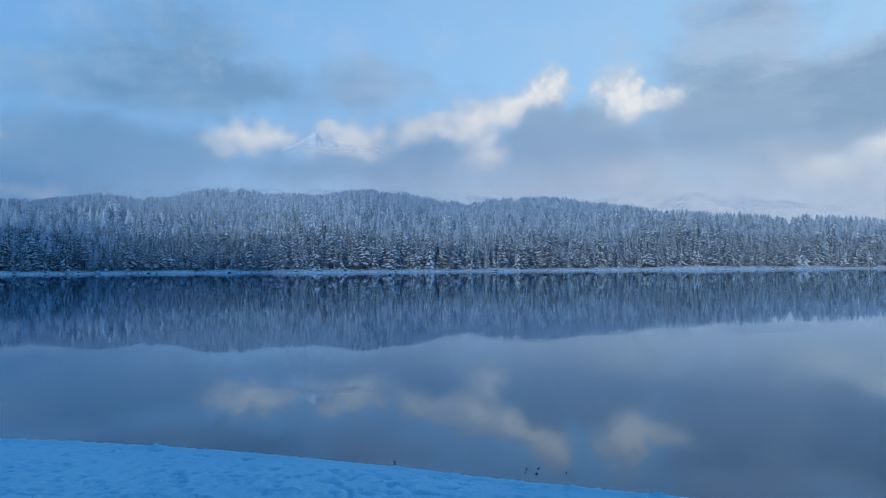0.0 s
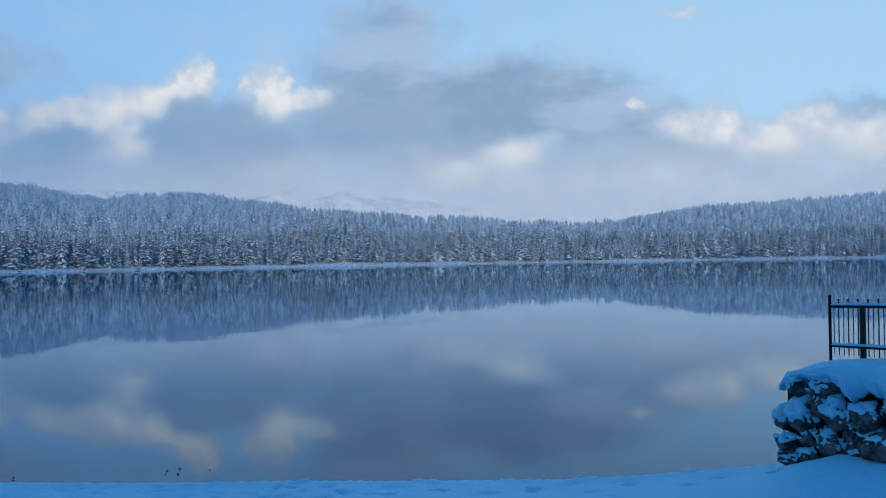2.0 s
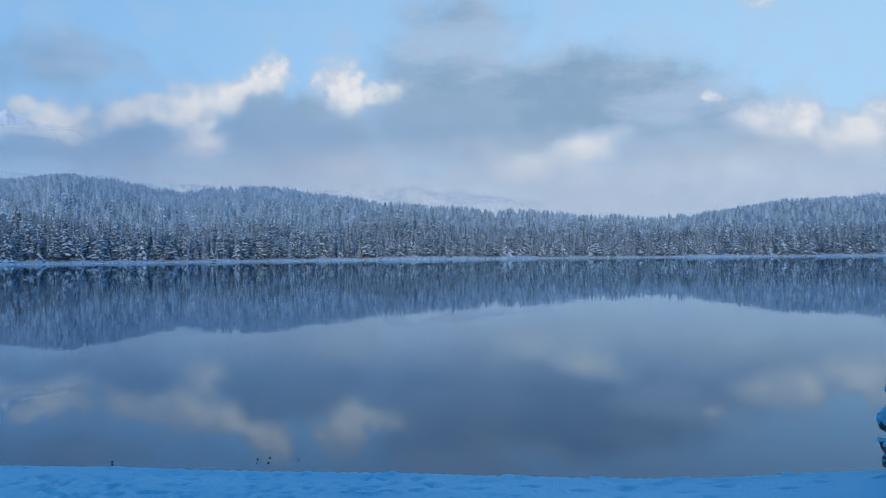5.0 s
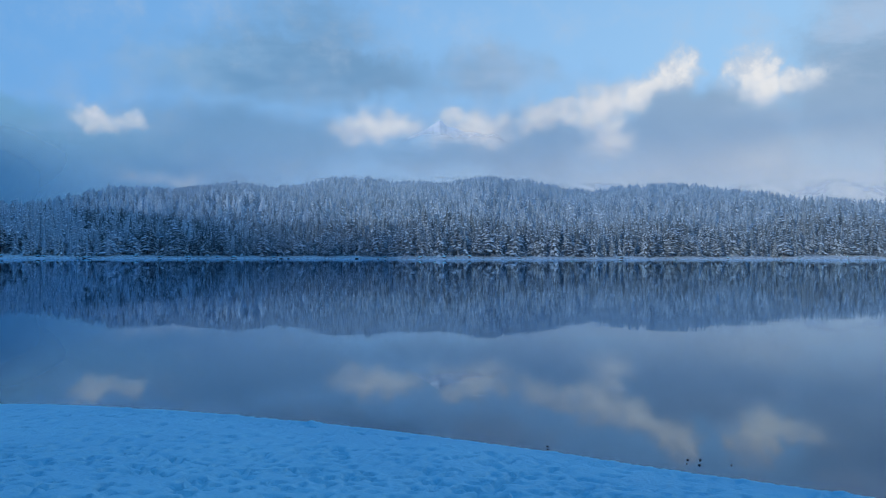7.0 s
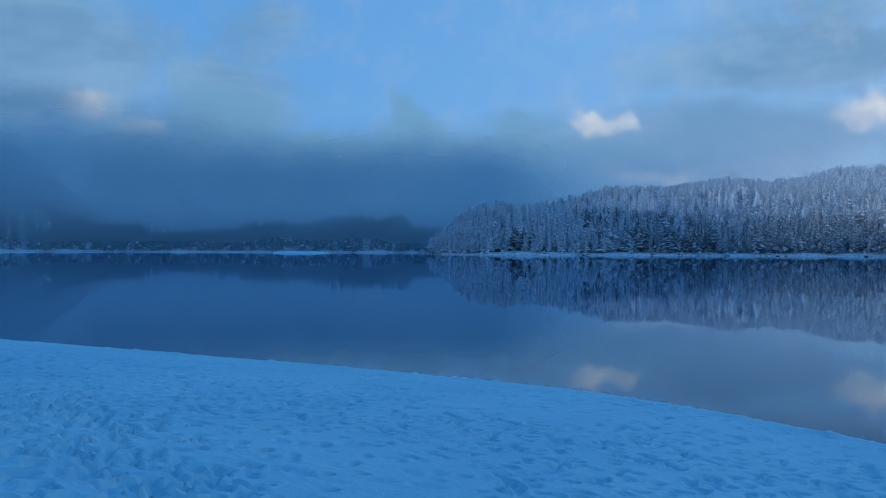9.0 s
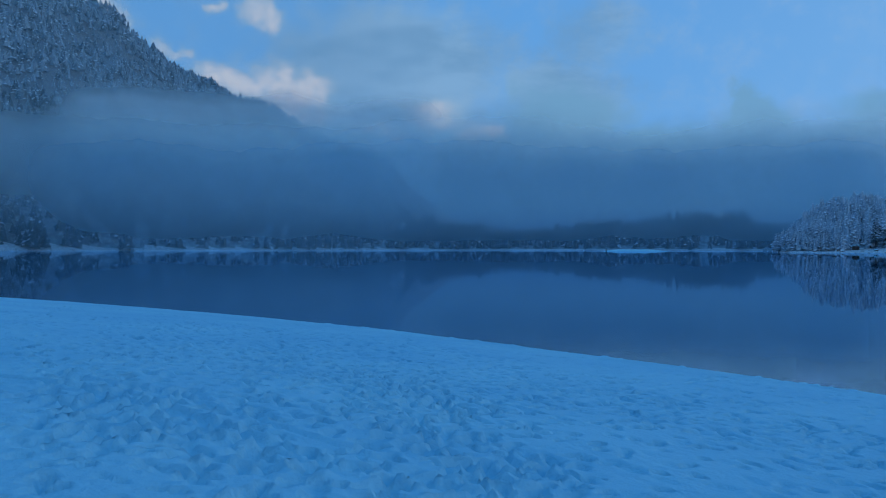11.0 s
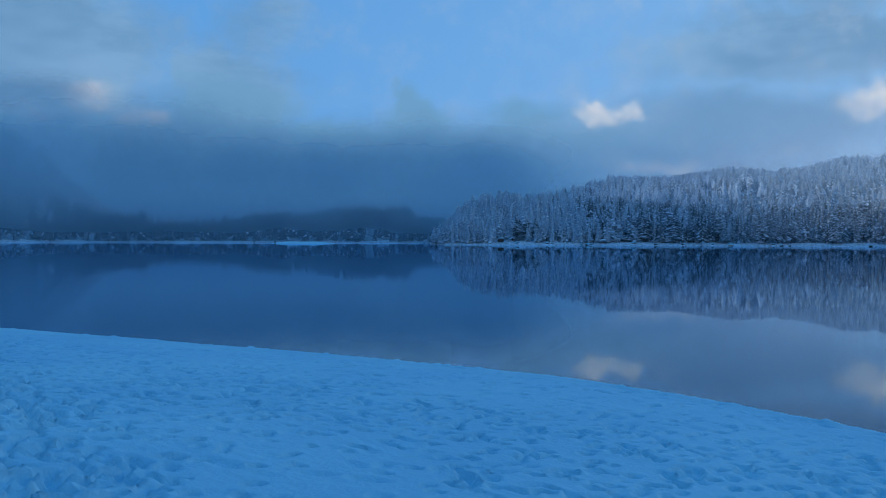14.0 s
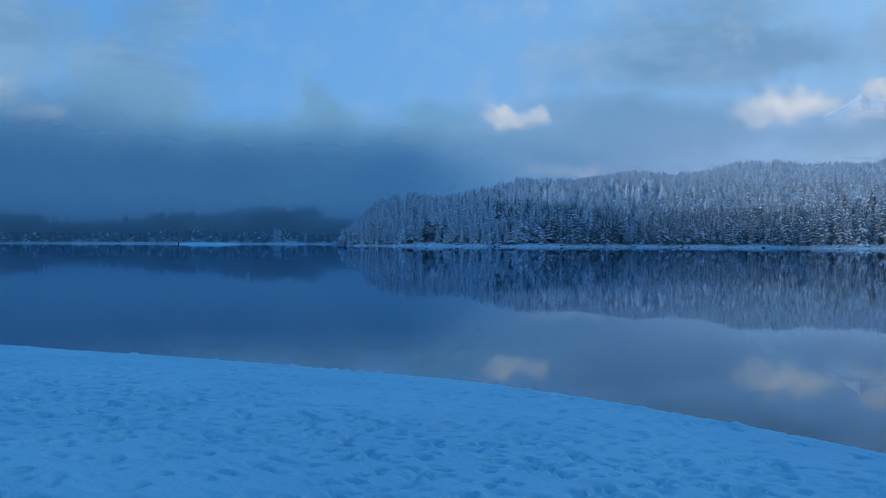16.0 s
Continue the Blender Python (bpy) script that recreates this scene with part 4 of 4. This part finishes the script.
WOOD = finish(m, T, T.mix(T.noise(T.mapping(p, scale=(1, 1, 0.08)), 30, 5), (0.02, 0.016, 0.014), (0.07, 0.055, 0.045)), 0.8, T.noise(T.mapping(p, scale=(1, 1, 0.08)), 60, 4), 0.5, 0.004)
fence = thing("iron_fence", pose(8.94, 8.11, 1.62, 0, 0, -90), "black iron railing with thin bars and snow on its rails", "fence")
for x0, h in ((0.0, 0.76), (1.31, 0.78), (2.62, 0.78)):
    post = block("post", (x0 - 0.015, -0.015, -0.25), (x0 + 0.015, 0.015, h), IRON, fence, 0.004)
    bm = bmesh.new()
    bmesh.ops.create_uvsphere(bm, u_segments=10, v_segments=7, radius=0.024, matrix=Matrix.Translation((x0, 0, h + 0.018)))
    part("knob", bm, IRON, post)
    bm = bmesh.new()
    bmesh.ops.create_uvsphere(bm, u_segments=10, v_segments=6, radius=0.022, matrix=Matrix.Translation((x0, 0, h + 0.036)) @ Matrix.Diagonal((1, 1, 0.6, 1)))
    part("snow_cap", bm, CAP, post, "small snow cap")
for n, (x0, x1) in enumerate(((0.02, 1.29), (1.33, 2.60))):
    for z0, tall in ((0.625, 0.034), (0.125, 0.028)):
        rail = block("top_rail" if z0 > 0.5 else "bottom_rail", (x0, -0.016, z0), (x1, 0.016, z0 + tall), IRON, fence, 0.004)
        k = 60
        bm = bmesh.new()
        rings = []
        for i in range(k):
            x = x0 + 0.004 + (x1 - x0 - 0.008) * i / (k - 1)
            h = (0.030 + 0.014 * noise.noise((x * 9, z0 * 7, n)) + 0.010 * noise.noise((x * 31, z0, 4))) * min(1, 0.4 + i / 3, 0.4 + (k - 1 - i) / 3)
            rings.append([bm.verts.new((x, 0.021 * math.cos(a), z0 + tall + 0.001 + max(h, 0.008) * math.sin(a))) for a in (0, 0.6, 1.2, 1.9, 2.5, 3.1416)])
        for a, b in zip(rings, rings[1:]):
            for i in range(5):
                bm.faces.new((a[i], b[i], b[i + 1], a[i + 1]))
        bm.faces.new(rings[0])
        bm.faces.new(rings[-1][::-1])
        for face in bm.faces:
            face.smooth = True
        part("rail_snow", bm, CAP, rail, "ridge of snow lying on the rail")
    for i in range(17):
        x = x0 + 0.045 + i * 0.0735
        if i % 2:
            b = bar("bar", [(x, 0, 0.03), (x, 0, 0.715)], [0.0075, 0.0075], IRON, fence, 6)
            bar("finial", [(x, 0, 0.715), (x, 0, 0.72), (x, 0, 0.735), (x, 0, 0.739)], [0.009, 0.016, 0.014, 0.006], IRON, b, 6)
        else:
            bar("bar", [(x, 0, 0.03), (x, 0, 0.40), (x, 0, 0.41), (x, 0, 0.42), (x, 0, 0.43), (x, 0, 0.69)], [0.0055, 0.0055, 0.012, 0.012, 0.0055, 0.0055], IRON, fence, 6)
bar("brace", [(1.33, 0.02, 0.40), (1.75, 0.25, 0.05)], [0.012, 0.012], IRON, fence, 6)
# the railing climbs a little along the wall
for ob in fence.children_recursive:
    for v in ob.data.vertices:
        v.co.z += 0.036 * v.co.x
post = thing("wooden_post", pose(8.99, 7.76, 1.47), "thick dark wooden post behind the railing", "post")
bar("shaft", [(0.12, 0, -0.2), (0.12, 0, 0.80), (0.12, 0, 0.81)], [0.04, 0.037, 0.025], WOOD, post, 10)
bm = bmesh.new()
bmesh.ops.create_uvsphere(bm, u_segments=12, v_segments=6, radius=0.04, matrix=Matrix.Translation((0.12, 0, 0.81)) @ Matrix.Diagonal((1, 1, 0.5, 1)))
part("snow_cap", bm, CAP, post, "small snow cap")

# ---- small things on the near shore ----
for k, (x, y, b) in enumerate(((7.05, 9.12, 0.06), (7.35, 9.02, 0.08), (7.2, 9.05, 0.05), (-0.76, 13.2, 0.018), (-10.9, 14.95, 0.05))):
    boulder("shore_stone", (x, y, 0.02), (b * 1.5, b, b * 0.7), k, 400 + k, None, None, 0.02, "small dark wet stone in the shallow water", 2)["group"] = "stones at the water's edge"
for k, (x, y, b) in enumerate(((1.22, 12.72, 0.014), (1.40, 12.74, 0.020), (1.18, 12.50, 0.012), (1.34, 12.44, 0.018), (1.78, 12.50, 0.012))):
    boulder("shore_stone", (x, y, 0.006), (b * 1.5, b, b * 0.9), k, 420 + k, None, None, 0.02, "small dark wet stone in the shallow water", 1)["group"] = "stones at the water's edge"

# ---- far shore: hut, snow spit and marker post ----
deg = 36.7
d0 = float(np.interp(deg, SHORE_A, SHORE_D)) + 7
hx, hy = -math.sin(radians(deg)) * d0, math.cos(radians(deg)) * d0
hut = thing("boat_hut", pose(hx, hy, float(land(np.array(hx), np.array(hy))[0]) + 0.1, 0, 0, deg), "small dark wooden hut with a snowy roof on the shore", "hut")
block("wall", (-2.0, -1.4, -0.3), (2.0, 1.4, 1.9), WOOD, hut, 0.03)
block("door", (-0.5, -1.46, 0.0), (0.4, -1.41, 1.7), BARK, hut, 0.01)
bm = bmesh.new()
outline = [(-2.5, 1.75), (0, 3.0), (2.5, 1.75), (2.5, 2.05), (0, 3.35), (-2.5, 2.05)]
a = [bm.verts.new((x, -1.8, z)) for x, z in outline]
b = [bm.verts.new((x, 1.8, z)) for x, z in outline]
bm.faces.new(a), bm.faces.new(b[::-1])
for i in range(6):
    bm.faces.new((a[i], b[i], b[(i + 1) % 6], a[(i + 1) % 6]))
bmesh.ops.recalc_face_normals(bm, faces=bm.faces)
part("roof", bm, CAP, hut, "roof under deep snow")

nu, nv = 70, 16
U, V = np.meshgrid(np.linspace(-1, 1, nu), np.linspace(-1, 1, nv), indexing="ij")
bulge = np.clip(1 - U ** 2, 0, 1) * np.clip(1 - V ** 2, 0, 1) ** 0.5
Xi, Yi, Zi = U * 30, V * 9 * np.sqrt(np.clip(1 - U ** 2, 0, 1)), 1.9 * bulge ** 0.8 * (1 + 0.25 * wave(U * 9, V * 3, 71, 3)) - 0.1
spit = tagged(new("snow_spit", mesh_from("snow_spit", np.stack([Xi, Yi, Zi], -1).reshape(-1, 3), grid_faces(nu, nv), CAP, True)), "low snow-covered spit of land in the lake", "islet", kind="structure")
spit.matrix_basis = pose(-math.sin(radians(49.8)) * 800, math.cos(radians(49.8)) * 800, 0, 0, 0, 49.8)
mark = thing("marker_post", pose(-math.sin(radians(51.65)) * 780, math.cos(radians(51.65)) * 780, -0.3), "dark wooden marker post standing in the lake", "post")
bar("pole", [(0, 0, -1), (0, 0, 3.0), (0, 0, 3.2)], [0.45, 0.4, 0.25], WOOD, mark, 8)
bm = bmesh.new()
bmesh.ops.create_uvsphere(bm, u_segments=8, v_segments=5, radius=0.42, matrix=Matrix.Translation((0, 0, 3.2)) @ Matrix.Diagonal((1, 1, 0.5, 1)))
part("snow_cap", bm, CAP, mark, "small snow cap")

# ---- far snow peak that stands out of the cloud ----
m, T = material("far_snow_and_rock")
p = spot_of(T)
sep = T.node("ShaderNodeSeparateXYZ")
T.put(sep.inputs[0], p)
b = T.node("ShaderNodeBsdfDiffuse")
T.put(b.inputs[0], T.mix(T.ramp(T.noise(T.mapping(p, scale=(1, 1, 0.5)), 0.035, 8, 0.7), 0.50, 0.62), (0.95, 0.95, 0.95), (0.70, 0.71, 0.74)))
veil_of_cloud = T.node("ShaderNodeMixShader")
T.put(veil_of_cloud.inputs[0], T.ramp(T.math("MULTIPLY_ADD", T.noise(p, 0.008, 5), 120.0, sep.outputs[2]), 640.0, 745.0))
T.put(veil_of_cloud.inputs[1], T.node("ShaderNodeBsdfTransparent").outputs[0])
T.put(veil_of_cloud.inputs[2], b.outputs[0])
T.put(T.node("ShaderNodeOutputMaterial").inputs[0], veil_of_cloud.outputs[0])
nu, nv = 160, 24
A, Q = np.meshgrid(np.linspace(13.0, 4.0, nu), np.linspace(0, 1, nv), indexing="ij")
top = np.interp(A, [4.0, 5.0, 5.6, 6.2, 7.0, 7.6, 8.2, 8.7, 9.15, 9.5, 10.0, 10.8, 12.0, 13.0], [7.0, 7.7, 8.05, 7.95, 8.2, 8.15, 8.45, 8.55, 8.98, 8.7, 8.4, 8.0, 7.5, 7.0]) + 0.05 * wave(A, 0 * A, 81, 5, 5.0)
R = 4050 + 380 * Q + 60 * wave(A, Q, 82, 5, 3.0) * (1 - Q)
Zp = (3 + R * np.tan(np.radians(top))) * (0.62 + 0.38 * Q ** 0.9) + 14 * wave(A * 3, Q * 5, 83, 5, 2.0) * Q * (1 - Q) * 3
Ar = np.radians(A - 0.7)
me = mesh_from("snow_peak", np.stack([-np.sin(Ar) * R, np.cos(Ar) * R, Zp], -1).reshape(-1, 3), grid_faces(nu, nv), m, True)
tagged(new("snow_peak", me), "distant snowy mountain peak half hidden in cloud", "mountain", kind="structure")

# ---- pale wooded ridge, half lost in the cloud behind the hills ----
m, T = material("ridge_in_cloud")
p = spot_of(T)
sep = T.node("ShaderNodeSeparateXYZ")
T.put(sep.inputs[0], p)
b = T.node("ShaderNodeBsdfDiffuse")
T.put(b.inputs[0], T.mix(T.ramp(T.noise(T.mapping(p, scale=(1, 1, 0.6)), 0.05, 8, 0.75), 0.44, 0.60), (0.92, 0.93, 0.95), (0.30, 0.34, 0.38)))
gaps_in_cloud = T.math("MULTIPLY", T.ramp(T.noise(p, 0.006, 5, 0.6), 0.46, 0.66, 0.0, 0.38), T.ramp(sep.outputs[2], 130.0, 190.0))
veil_of_cloud = T.node("ShaderNodeMixShader")
T.put(veil_of_cloud.inputs[0], gaps_in_cloud)
T.put(veil_of_cloud.inputs[1], T.node("ShaderNodeBsdfTransparent").outputs[0])
T.put(veil_of_cloud.inputs[2], b.outputs[0])
T.put(T.node("ShaderNodeOutputMaterial").inputs[0], veil_of_cloud.outputs[0])
nu, nv = 260, 16
A, Q = np.meshgrid(np.linspace(26.0, -27.0, nu), np.linspace(0, 1, nv), indexing="ij")
top = np.interp(A, [-27, -24, -22, -19, -17, -14.5, -12, -10, -4, 4, 14, 18, 20.5, 22.1, 24, 26], [3.4, 3.7, 4.0, 4.5, 5.2, 4.9, 4.8, 4.3, 4.6, 5.2, 5.2, 4.9, 5.2, 5.4, 4.7, 4.5]) + 0.06 * wave(A, 0 * A, 85, 5, 4.0)
R = 2500 + 330 * Q + 40 * wave(A, Q, 86, 5, 3.0) * (1 - Q)
Zp = (3 + R * np.tan(np.radians(top))) * (0.5 + 0.5 * Q ** 0.9) + 9 * wave(A * 3, Q * 5, 87, 5, 2.0) * Q * (1 - Q) * 3
Ar = np.radians(A)
me = mesh_from("far_ridge", np.stack([-np.sin(Ar) * R, np.cos(Ar) * R, Zp], -1).reshape(-1, 3), grid_faces(nu, nv), m, True)
tagged(new("far_ridge", me), "distant snowy wooded ridge fading into pale cloud", "mountain", kind="structure")
